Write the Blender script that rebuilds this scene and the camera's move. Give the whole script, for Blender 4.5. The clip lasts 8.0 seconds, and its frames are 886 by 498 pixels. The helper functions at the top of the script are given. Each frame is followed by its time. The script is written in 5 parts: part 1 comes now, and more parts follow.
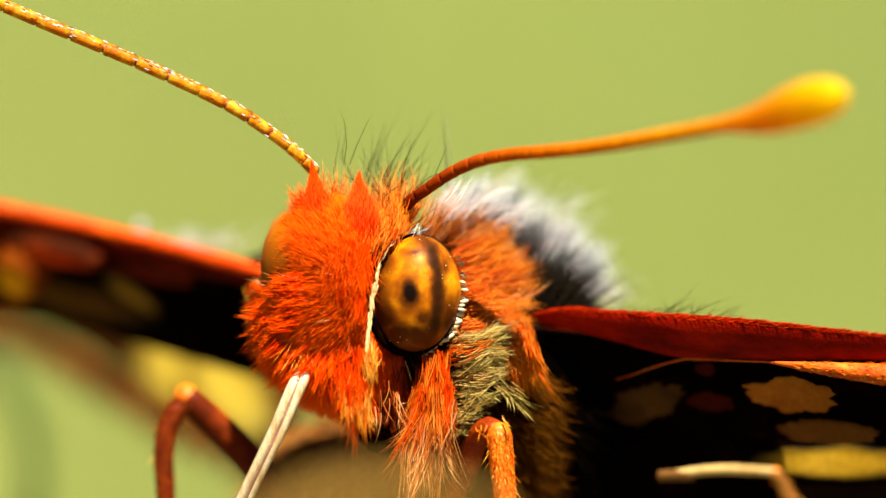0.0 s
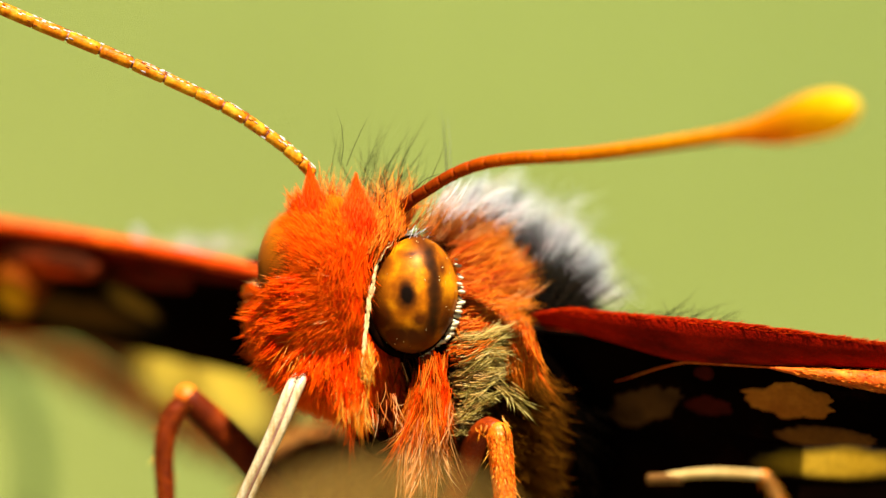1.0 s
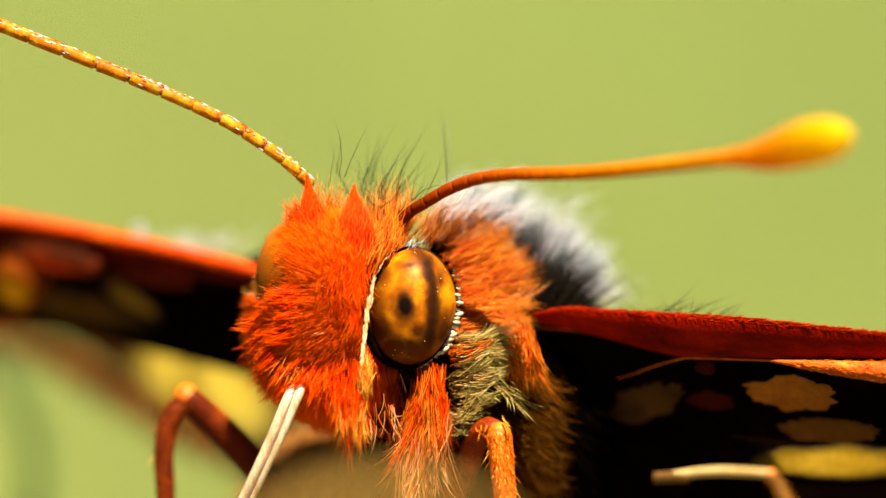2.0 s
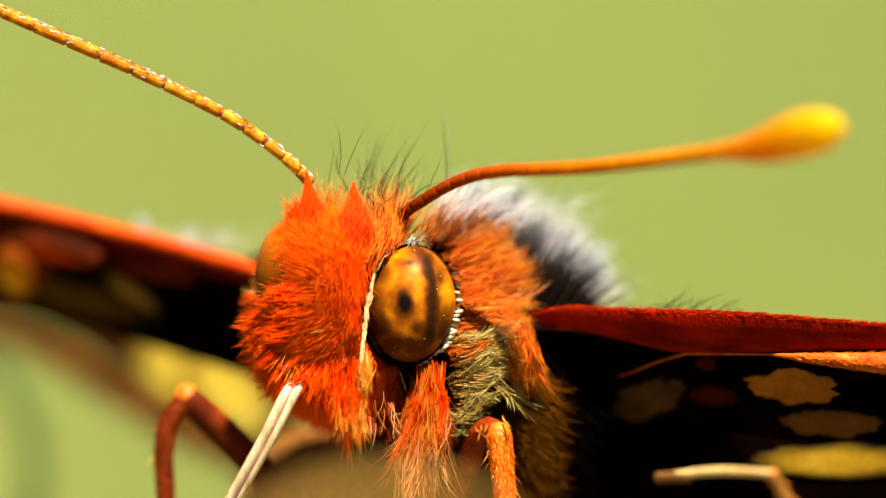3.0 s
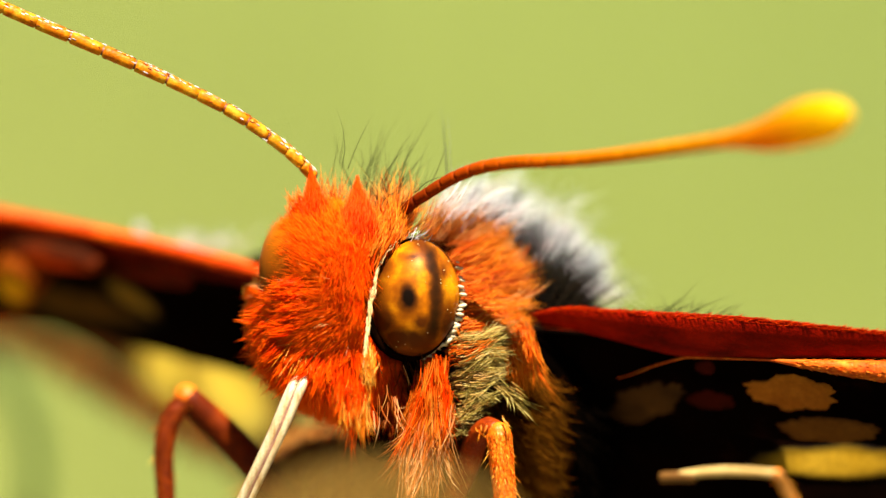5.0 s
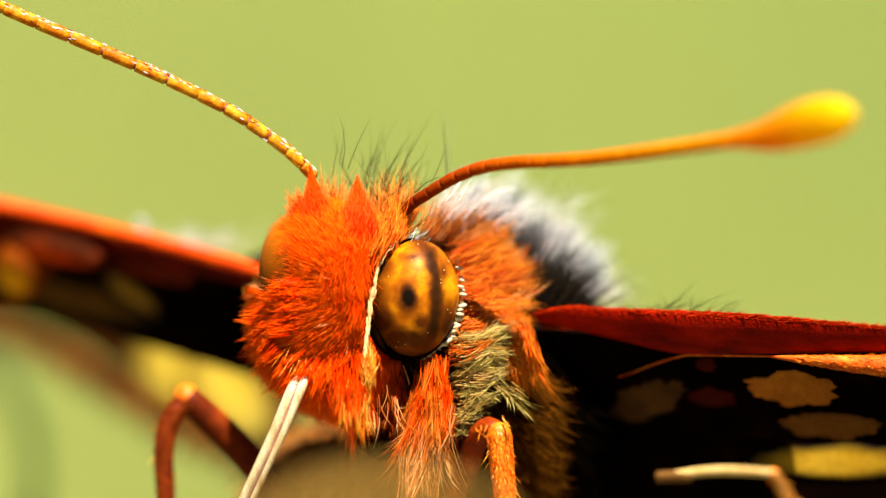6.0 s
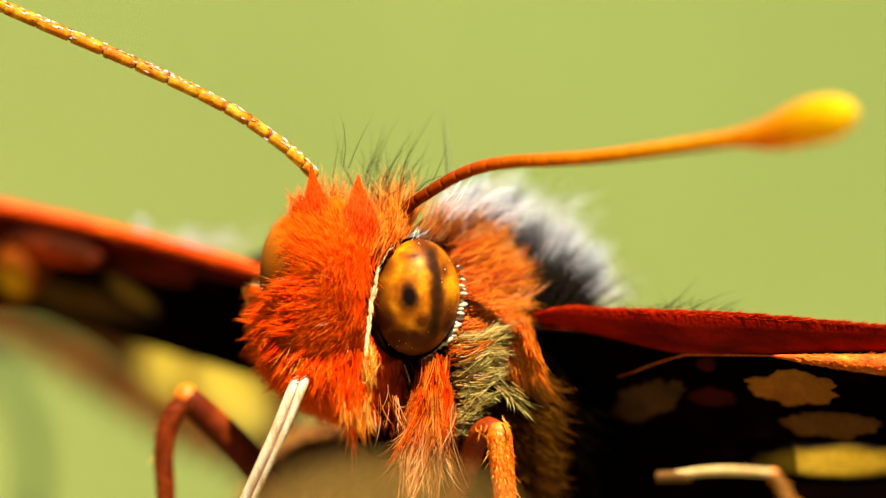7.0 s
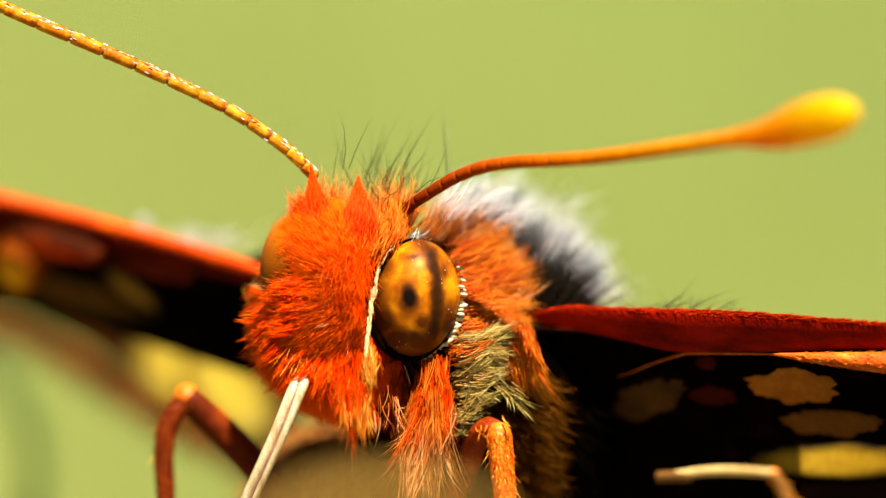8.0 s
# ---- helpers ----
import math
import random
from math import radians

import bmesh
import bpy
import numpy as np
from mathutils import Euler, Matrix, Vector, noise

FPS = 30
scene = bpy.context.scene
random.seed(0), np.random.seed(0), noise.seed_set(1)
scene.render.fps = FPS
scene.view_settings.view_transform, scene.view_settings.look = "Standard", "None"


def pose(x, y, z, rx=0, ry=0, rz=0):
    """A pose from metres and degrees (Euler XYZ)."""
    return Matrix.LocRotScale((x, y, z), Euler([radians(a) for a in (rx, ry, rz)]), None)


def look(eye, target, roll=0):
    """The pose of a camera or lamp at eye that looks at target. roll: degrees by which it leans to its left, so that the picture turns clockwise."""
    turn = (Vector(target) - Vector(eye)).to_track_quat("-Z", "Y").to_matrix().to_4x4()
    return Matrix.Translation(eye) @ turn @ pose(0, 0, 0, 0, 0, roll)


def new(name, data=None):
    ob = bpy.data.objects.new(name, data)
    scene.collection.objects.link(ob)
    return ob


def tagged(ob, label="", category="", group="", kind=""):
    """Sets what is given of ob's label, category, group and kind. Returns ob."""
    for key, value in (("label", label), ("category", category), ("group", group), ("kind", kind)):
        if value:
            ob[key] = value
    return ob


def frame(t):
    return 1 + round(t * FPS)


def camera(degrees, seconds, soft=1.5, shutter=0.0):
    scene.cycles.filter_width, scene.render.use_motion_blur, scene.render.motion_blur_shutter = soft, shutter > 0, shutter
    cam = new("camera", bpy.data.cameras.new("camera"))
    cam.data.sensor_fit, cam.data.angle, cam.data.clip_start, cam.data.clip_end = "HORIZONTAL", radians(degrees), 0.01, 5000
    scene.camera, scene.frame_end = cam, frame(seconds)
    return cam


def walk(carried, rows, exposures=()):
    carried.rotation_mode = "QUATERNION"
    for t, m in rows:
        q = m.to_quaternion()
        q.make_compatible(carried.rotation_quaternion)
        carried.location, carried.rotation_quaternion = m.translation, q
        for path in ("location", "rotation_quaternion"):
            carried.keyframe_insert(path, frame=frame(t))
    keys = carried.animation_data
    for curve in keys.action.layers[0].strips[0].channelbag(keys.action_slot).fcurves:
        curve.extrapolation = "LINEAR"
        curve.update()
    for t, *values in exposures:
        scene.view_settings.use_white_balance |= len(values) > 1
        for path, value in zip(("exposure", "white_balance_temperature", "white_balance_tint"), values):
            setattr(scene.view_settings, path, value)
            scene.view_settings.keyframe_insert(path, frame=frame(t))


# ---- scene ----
from mathutils import kdtree

# One millimetre of the butterfly is 0.001 of the world; its own space looks along +y away from the lens, x right, z up.
MM = 0.001
DIST = 150.0
TILT = -12.0
cam = camera(3.991, 8.0, soft=1.4)
cam.data.dof.use_dof = True
cam.data.dof.focus_distance = (DIST - 0.25) * MM
cam.data.dof.aperture_fstop = 50.0
cam.data.dof.aperture_blades = 0
SPACE = pose(0, 0, 0, TILT, 0, 0)
EYE = SPACE @ Vector((0, -DIST * MM, 0))
CAM_POSE = look(EYE, (0, 0, 0))
walk(cam, [(0.0, CAM_POSE), (8.0, CAM_POSE)], exposures=((0.0, 1.88), (1.0, 1.9), (1.6, 1.92), (2.8, 1.83), (3.1, 1.83), (4.0, 1.89), (4.6, 1.97), (6.0, 1.99), (6.6, 1.94), (8.0, 1.92)))

# ---- daylight ----
SUN_AZ, SUN_EL = 24.0, 72.0          # to the right of the lens's back, and above the ground
sx = math.sin(radians(SUN_AZ)) * math.cos(radians(SUN_EL))
sy = -math.cos(radians(SUN_AZ)) * math.cos(radians(SUN_EL))
sz = math.sin(radians(SUN_EL))
world = bpy.data.worlds.new("daylight")
scene.world = world
world.use_nodes = True
wn = world.node_tree.nodes
sky = wn.new("ShaderNodeTexSky")
sky.sky_type, sky.sun_disc = "NISHITA", False
sky.sun_elevation, sky.sun_rotation = radians(SUN_EL), math.atan2(sx, sy)
wn["Background"].inputs["Strength"].default_value = 0.018
world.node_tree.links.new(sky.outputs[0], wn["Background"].inputs[0])
sun = new("sun", bpy.data.lights.new("sun", "SUN"))
sun.data.energy, sun.data.angle, sun.data.color = 5.0, radians(0.5), (1.0, 0.925, 0.76)
sun.matrix_world = look((sx, sy, sz), (0, 0, 0))


# ---- materials ----
def shader(name):
    m = bpy.data.materials.new(name)
    m.use_nodes = True
    n = m.node_tree.nodes
    return m, n, m.node_tree.links, n["Principled BSDF"]


def noise_at(n, l, per_mm, detail=4.0, rough=0.6, stretch=None):
    tc = n.new("ShaderNodeTexCoord")
    t = n.new("ShaderNodeTexNoise")
    t.inputs["Scale"].default_value = per_mm * 1000.0
    t.inputs["Detail"].default_value, t.inputs["Roughness"].default_value = detail, rough
    if stretch:
        mp = n.new("ShaderNodeMapping")
        mp.inputs["Scale"].default_value = stretch
        l.new(tc.outputs["Object"], mp.inputs[0])
        l.new(mp.outputs[0], t.inputs["Vector"])
    else:
        l.new(tc.outputs["Object"], t.inputs["Vector"])
    return t.outputs["Fac"]


def ramp(n, l, fac, stops):
    r = n.new("ShaderNodeValToRGB")
    e = r.color_ramp.elements
    while len(e) < len(stops):
        e.new(0.5)
    for el, (p, c) in zip(e, stops):
        el.position, el.color = p, (*c, 1)
    l.new(fac, r.inputs[0])
    return r.outputs[0]


def mixed(n, l, fac, a, b, mode="MIX"):
    m = n.new("ShaderNodeMix")
    m.data_type, m.blend_type = "RGBA", mode
    for sock, v in ((m.inputs[0], fac), (m.inputs[6], a), (m.inputs[7], b)):
        if isinstance(v, tuple):
            sock.default_value = (*v, 1)
        elif isinstance(v, (int, float)):
            sock.default_value = v
        else:
            l.new(v, sock)
    return m.outputs[2]


def bumped(n, l, p, fac, strength, dist_mm):
    b = n.new("ShaderNodeBump")
    b.inputs["Strength"].default_value, b.inputs["Distance"].default_value = strength, dist_mm * MM
    l.new(fac, b.inputs["Height"])
    l.new(b.outputs[0], p.inputs["Normal"])


def skin(name, stops, per_mm, rough=0.5, fine=None, bump=0.3, spec=0.5, coat=0.0, glow_through=0.0, stretch=None):
    """Chitin, scales or leaf: coarse colour from one noise, fine grain from another, relief from the fine one."""
    m, n, l, p = shader(name)
    c = ramp(n, l, noise_at(n, l, per_mm, stretch=stretch), stops)
    f = noise_at(n, l, fine or per_mm * 6, 3.0)
    c = mixed(n, l, 0.55, c, ramp(n, l, f, [(0.25, (0.35, 0.35, 0.35)), (0.75, (1.0, 1.0, 1.0))]), "MULTIPLY")
    l.new(c, p.inputs["Base Color"])
    p.inputs["Roughness"].default_value = rough
    p.inputs["Specular IOR Level"].default_value = spec
    p.inputs["Coat Weight"].default_value = coat
    p.inputs["Coat Roughness"].default_value = 0.08
    bumped(n, l, p, f, bump, 0.4 / (fine or per_mm * 6))
    if glow_through:
        through_cloth(m, n, l, p, c, glow_through)
    return m


def through_cloth(m, n, l, p, colour, share):
    t = n.new("ShaderNodeBsdfTranslucent")
    l.new(colour, t.inputs[0])
    x = n.new("ShaderNodeMixShader")
    x.inputs[0].default_value = share
    l.new(p.outputs[0], x.inputs[1])
    l.new(t.outputs[0], x.inputs[2])
    l.new(x.outputs[0], n["Material Output"].inputs[0])


def hair(name, stops, rough=0.5, spec=0.15, share=0.3, tip=None, gloss=(1.0, 1.0, 1.0)):
    """Hair scales: each strand has its own shade; darker roots paint the shade between hairs."""
    m, n, l, p = shader(name)
    g = n.new("ShaderNodeNewGeometry")
    c = ramp(n, l, g.outputs["Random Per Island"], stops)
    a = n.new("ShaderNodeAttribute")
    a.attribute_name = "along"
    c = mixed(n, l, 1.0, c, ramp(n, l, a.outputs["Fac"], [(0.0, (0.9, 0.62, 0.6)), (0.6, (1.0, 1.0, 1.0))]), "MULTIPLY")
    if tip:
        c = mixed(n, l, ramp(n, l, a.outputs["Fac"], [(0.55, (0, 0, 0)), (1.0, (1, 1, 1))]), c, tip)
    l.new(c, p.inputs["Base Color"])
    p.inputs["Roughness"].default_value = rough
    p.inputs["Specular IOR Level"].default_value = spec
    p.inputs["Specular Tint"].default_value = (*gloss, 1)
    through_cloth(m, n, l, p, c, share)
    return m


# the paler orange tip paints highlights on the hair ends
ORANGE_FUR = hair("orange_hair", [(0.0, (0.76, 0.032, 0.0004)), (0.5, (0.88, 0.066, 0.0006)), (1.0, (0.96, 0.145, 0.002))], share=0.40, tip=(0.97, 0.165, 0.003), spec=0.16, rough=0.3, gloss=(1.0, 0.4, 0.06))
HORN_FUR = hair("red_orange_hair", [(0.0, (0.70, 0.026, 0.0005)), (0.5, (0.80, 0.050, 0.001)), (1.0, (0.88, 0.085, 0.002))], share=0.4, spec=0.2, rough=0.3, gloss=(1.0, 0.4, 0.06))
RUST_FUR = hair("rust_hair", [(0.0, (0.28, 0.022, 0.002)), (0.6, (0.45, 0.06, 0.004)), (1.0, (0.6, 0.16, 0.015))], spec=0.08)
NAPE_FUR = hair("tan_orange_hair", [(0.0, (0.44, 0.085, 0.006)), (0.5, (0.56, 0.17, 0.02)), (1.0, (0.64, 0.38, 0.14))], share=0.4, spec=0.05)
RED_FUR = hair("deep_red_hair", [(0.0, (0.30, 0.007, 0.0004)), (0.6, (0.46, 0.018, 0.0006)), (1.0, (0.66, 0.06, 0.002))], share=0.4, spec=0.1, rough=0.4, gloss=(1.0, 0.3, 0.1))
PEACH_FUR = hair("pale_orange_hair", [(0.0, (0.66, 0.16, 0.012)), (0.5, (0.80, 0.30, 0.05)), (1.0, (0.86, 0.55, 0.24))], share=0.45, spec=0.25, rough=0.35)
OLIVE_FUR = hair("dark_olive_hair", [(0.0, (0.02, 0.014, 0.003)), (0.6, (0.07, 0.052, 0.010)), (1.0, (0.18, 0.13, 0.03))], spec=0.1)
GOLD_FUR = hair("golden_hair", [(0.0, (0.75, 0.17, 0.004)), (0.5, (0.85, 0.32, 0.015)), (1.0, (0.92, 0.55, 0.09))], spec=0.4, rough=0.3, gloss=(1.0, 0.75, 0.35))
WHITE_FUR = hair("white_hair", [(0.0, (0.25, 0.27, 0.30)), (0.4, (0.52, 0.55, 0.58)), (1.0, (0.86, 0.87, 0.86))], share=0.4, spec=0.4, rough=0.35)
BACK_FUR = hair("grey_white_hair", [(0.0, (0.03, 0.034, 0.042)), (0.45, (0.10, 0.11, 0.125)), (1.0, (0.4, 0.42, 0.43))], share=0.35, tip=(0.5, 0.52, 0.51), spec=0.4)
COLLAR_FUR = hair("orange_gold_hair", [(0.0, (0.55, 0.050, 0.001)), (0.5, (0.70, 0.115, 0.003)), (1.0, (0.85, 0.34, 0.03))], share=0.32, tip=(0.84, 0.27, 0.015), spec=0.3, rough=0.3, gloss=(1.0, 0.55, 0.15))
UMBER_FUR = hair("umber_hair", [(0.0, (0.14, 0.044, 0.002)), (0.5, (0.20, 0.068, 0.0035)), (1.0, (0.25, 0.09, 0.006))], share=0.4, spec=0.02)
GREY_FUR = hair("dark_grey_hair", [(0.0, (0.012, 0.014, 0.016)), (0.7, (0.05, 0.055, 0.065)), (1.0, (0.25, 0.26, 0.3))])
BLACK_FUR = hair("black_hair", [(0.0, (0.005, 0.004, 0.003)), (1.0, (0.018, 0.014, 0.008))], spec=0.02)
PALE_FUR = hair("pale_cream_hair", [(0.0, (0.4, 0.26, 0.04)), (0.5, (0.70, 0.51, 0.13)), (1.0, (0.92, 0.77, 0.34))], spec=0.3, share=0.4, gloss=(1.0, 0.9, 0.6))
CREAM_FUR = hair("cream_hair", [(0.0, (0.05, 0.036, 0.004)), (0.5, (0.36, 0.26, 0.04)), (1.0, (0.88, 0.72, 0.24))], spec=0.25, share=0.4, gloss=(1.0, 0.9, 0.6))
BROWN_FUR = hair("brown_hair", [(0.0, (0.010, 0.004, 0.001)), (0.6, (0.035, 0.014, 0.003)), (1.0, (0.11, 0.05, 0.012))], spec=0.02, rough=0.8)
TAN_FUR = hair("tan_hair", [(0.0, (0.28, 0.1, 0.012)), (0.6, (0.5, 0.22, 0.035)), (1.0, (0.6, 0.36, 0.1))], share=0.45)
HEAD_SKIN = skin("head_skin", [(0.3, (0.5, 0.03, 0.001)), (0.7, (0.65, 0.06, 0.002))], 3.0, rough=0.8, spec=0.1)
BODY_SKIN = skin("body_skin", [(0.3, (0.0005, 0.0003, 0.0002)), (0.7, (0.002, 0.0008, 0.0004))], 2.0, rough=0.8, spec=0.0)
LEG_SKIN = skin("leg_scales", [(0.3, (0.6, 0.10, 0.002)), (0.55, (0.75, 0.2, 0.006)), (0.75, (0.84, 0.32, 0.015))], 4.0, rough=0.4, fine=22.0, bump=0.9, spec=0.2)
PALE_LEG = skin("pale_leg_scales", [(0.3, (0.34, 0.19, 0.04)), (0.7, (0.6, 0.4, 0.14))], 4.0, rough=0.4, fine=20.0, bump=0.5)
# leg and thigh scales darkened, the shade on them put into the colour
SHADED_LEG = skin("shaded_leg_scales", [(0.3, (0.07, 0.007, 0.001)), (0.55, (0.17, 0.02, 0.001)), (0.78, (0.55, 0.10, 0.002))], 2.5, rough=0.45, fine=22.0, bump=0.8, spec=0.12)
SHADED_THIGH = skin("shaded_thigh_scales", [(0.3, (0.05, 0.005, 0.0006)), (0.55, (0.11, 0.013, 0.0008)), (0.8, (0.27, 0.04, 0.001))], 2.5, rough=0.5, fine=22.0, bump=0.8, spec=0.05)
# brown for the shaded inner end of the pale leg
SHADED_PALE_LEG = skin("shaded_pale_leg_scales", [(0.3, (0.05, 0.02, 0.004)), (0.7, (0.14, 0.06, 0.012))], 4.0, rough=0.5, fine=20.0, spec=0.1)
# near leg's thigh, its shade painted as darker rust
SHADED_NEAR_THIGH = skin("shaded_rust_leg_scales", [(0.3, (0.14, 0.012, 0.001)), (0.6, (0.28, 0.035, 0.001)), (0.8, (0.5, 0.11, 0.004))], 3.0, rough=0.45, fine=22.0, bump=0.8, spec=0.1)
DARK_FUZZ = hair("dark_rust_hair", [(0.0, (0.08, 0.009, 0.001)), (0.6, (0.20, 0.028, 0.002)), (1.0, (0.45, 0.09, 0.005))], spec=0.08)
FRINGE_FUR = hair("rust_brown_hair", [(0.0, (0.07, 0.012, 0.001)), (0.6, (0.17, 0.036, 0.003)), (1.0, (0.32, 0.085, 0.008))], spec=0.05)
TUBE_SKIN = skin("proboscis_skin", [(0.3, (0.42, 0.24, 0.09)), (0.5, (0.6, 0.46, 0.26)), (0.75, (0.7, 0.62, 0.45))], 5.0, rough=0.3, fine=30.0, bump=0.25, stretch=(3, 3, 0.5), glow_through=0.15)
GROOVE_SKIN = skin("groove_skin", [(0.3, (0.14, 0.055, 0.035)), (0.7, (0.28, 0.13, 0.08))], 6.0)
ANT_SKIN = skin("antenna_scales", [(0.3, (0.56, 0.10, 0.001)), (0.5, (0.82, 0.29, 0.003)), (0.68, (0.92, 0.52, 0.03))], 7.0, spec=0.2, rough=0.4, fine=30.0, bump=0.5, glow_through=0.45)


def graded_antenna():
    """Dark red at the head, orange half way, yellow towards the club."""
    m = skin("red_to_yellow_antenna", [(0.25, (0.7, 0.7, 0.7)), (0.7, (1.0, 1.0, 1.0))], 6.0, rough=0.5, fine=30.0, bump=0.4, spec=0.04, glow_through=0.55)
    n, l = m.node_tree.nodes, m.node_tree.links
    p = n["Principled BSDF"]
    old = p.inputs["Base Color"].links[0].from_socket
    tc = n.new("ShaderNodeTexCoord")
    xyz = n.new("ShaderNodeSeparateXYZ")
    l.new(tc.outputs["Object"], xyz.inputs[0])
    mr = n.new("ShaderNodeMapRange")
    mr.inputs["From Min"].default_value, mr.inputs["From Max"].default_value = 0.0, 5.2 * MM
    l.new(xyz.outputs["X"], mr.inputs["Value"])
    c = ramp(n, l, mr.outputs[0], [(0.0, (0.24, 0.02, 0.002)), (0.16, (0.62, 0.085, 0.002)), (0.36, (0.88, 0.22, 0.002)), (0.6, (0.95, 0.38, 0.002)), (0.82, (0.95, 0.32, 0.002)), (0.92, (0.95, 0.52, 0.002)), (0.99, (0.97, 0.64, 0.003))])
    c = mixed(n, l, 1.0, old, c, "MULTIPLY")
    l.new(c, p.inputs["Base Color"])
    for node in n:
        if node.type == "BSDF_TRANSLUCENT":
            l.new(c, node.inputs[0])
    return m


ANT_GRADED = graded_antenna()
# near black, stands in for shade beside the eye and between the palps
SHADE_SKIN = skin("shade_dark_skin", [(0.3, (0.0015, 0.0006, 0.0003)), (0.7, (0.007, 0.0018, 0.0005))], 6.0, spec=0.0)
JOINT_SKIN = skin("joint_skin", [(0.3, (0.12, 0.02, 0.003)), (0.7, (0.26, 0.05, 0.007))], 8.0)
CLUB_SKIN = skin("club_scales", [(0.3, (0.82, 0.27, 0.003)), (0.7, (0.9, 0.42, 0.005))], 2.5, rough=0.5, fine=25.0, spec=0.15, glow_through=0.25)
WHITE_SCALE = skin("white_scales", [(0.3, (0.34, 0.27, 0.15)), (0.7, (0.68, 0.58, 0.38))], 20.0, rough=0.4)
CREAM_SCALE = skin("cream_rim_scales", [(0.3, (0.6, 0.38, 0.12)), (0.7, (0.8, 0.64, 0.34))], 20.0, rough=0.5, spec=0.15)
COSTA_SKIN = skin("costa_scales", [(0.25, (0.48, 0.026, 0.0005)), (0.5, (0.62, 0.052, 0.001)), (0.8, (0.8, 0.11, 0.002))], 4.0, rough=0.6, fine=26.0, bump=0.7, spec=0.05, stretch=(0.5, 1, 1))
COSTA_RED = skin("deep_red_scales", [(0.32, (0.02, 0.0005, 0.0002)), (0.46, (0.17, 0.0025, 0.0002)), (0.62, (0.32, 0.007, 0.0003)), (0.8, (0.48, 0.03, 0.001))], 1.6, rough=0.45, fine=26.0, bump=1.0, spec=0.03, stretch=(0.35, 1, 1))
# dark copy of the costa's red, for its shaded under side
BAND_SHADE_SKIN = skin("shaded_band_scales", [(0.3, (0.035, 0.0009, 0.0003)), (0.52, (0.08, 0.0018, 0.0004)), (0.8, (0.2, 0.008, 0.001))], 4.0, rough=0.5, fine=26.0, bump=0.7, spec=0.02, stretch=(0.5, 1, 1))
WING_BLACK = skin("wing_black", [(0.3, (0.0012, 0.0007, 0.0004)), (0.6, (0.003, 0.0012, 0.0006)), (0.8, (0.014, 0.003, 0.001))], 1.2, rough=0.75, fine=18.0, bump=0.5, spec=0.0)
WING_BROWN = skin("wing_brown", [(0.3, (0.016, 0.006, 0.0012)), (0.55, (0.046, 0.015, 0.0018)), (0.8, (0.13, 0.032, 0.003))], 0.9, rough=0.75, fine=18.0, bump=0.5, spec=0.04, glow_through=0.2)
SPOT_CREAM = skin("cream_scales", [(0.3, (0.27, 0.08, 0.007)), (0.7, (0.42, 0.15, 0.016))], 3.0, rough=0.7, fine=18.0, bump=0.5, spec=0.03)
SPOT_RED = skin("red_scales", [(0.3, (0.024, 0.0012, 0.0006)), (0.7, (0.05, 0.003, 0.0008))], 3.0, rough=0.7, fine=18.0, bump=0.5, spec=0.03)
# two darker copies of the cream, for spots deeper in the wing's shade
SPOT_CREAM_DIM = skin("dim_cream_scales", [(0.3, (0.10, 0.034, 0.004)), (0.7, (0.17, 0.066, 0.009))], 3.0, rough=0.7, fine=18.0, bump=0.5, spec=0.05)
SPOT_CREAM_SHADE = skin("shaded_cream_scales", [(0.3, (0.035, 0.014, 0.003)), (0.7, (0.09, 0.038, 0.008))], 3.0, rough=0.7, fine=18.0, bump=0.5, spec=0.05)
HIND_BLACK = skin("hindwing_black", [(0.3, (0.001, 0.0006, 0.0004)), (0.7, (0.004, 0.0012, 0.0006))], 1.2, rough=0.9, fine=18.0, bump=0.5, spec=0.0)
SPOT_GOLD = skin("golden_scales", [(0.3, (0.40, 0.035, 0.002)), (0.55, (0.6, 0.10, 0.005)), (0.8, (0.75, 0.28, 0.03))], 5.0, rough=0.5, fine=18.0, bump=0.8, spec=0.12)
WING_TOP = skin("wing_upper_side", [(0.42, (0.02, 0.01, 0.005)), (0.48, (0.6, 0.09, 0.01)), (0.62, (0.6, 0.09, 0.01)), (0.66, (0.65, 0.45, 0.16))], 0.45, rough=0.7, fine=15.0)


def feathered(name, edge, stops, per_mm):
    """A patch whose coloured scales thin out towards its rim into the wing's own brown."""
    m = skin(name, stops, per_mm, rough=0.7, fine=18.0, bump=0.4, spec=0.05, glow_through=0.35)
    n, l = m.node_tree.nodes, m.node_tree.links
    p = n["Principled BSDF"]
    old = p.inputs["Base Color"].links[0].from_socket
    a = n.new("ShaderNodeAttribute")
    a.attribute_name = "along"
    add = n.new("ShaderNodeMath")
    add.operation = "MULTIPLY_ADD"
    l.new(noise_at(n, l, 2.0), add.inputs[0])
    add.inputs[1].default_value = 0.5
    l.new(a.outputs["Fac"], add.inputs[2])
    c = mixed(n, l, ramp(n, l, add.outputs[0], [(0.28, (0, 0, 0)), (0.98, (1, 1, 1))]), edge, old)
    l.new(c, p.inputs["Base Color"])
    for node in n:
        if node.type == "BSDF_TRANSLUCENT":
            l.new(c, node.inputs[0])
    return m


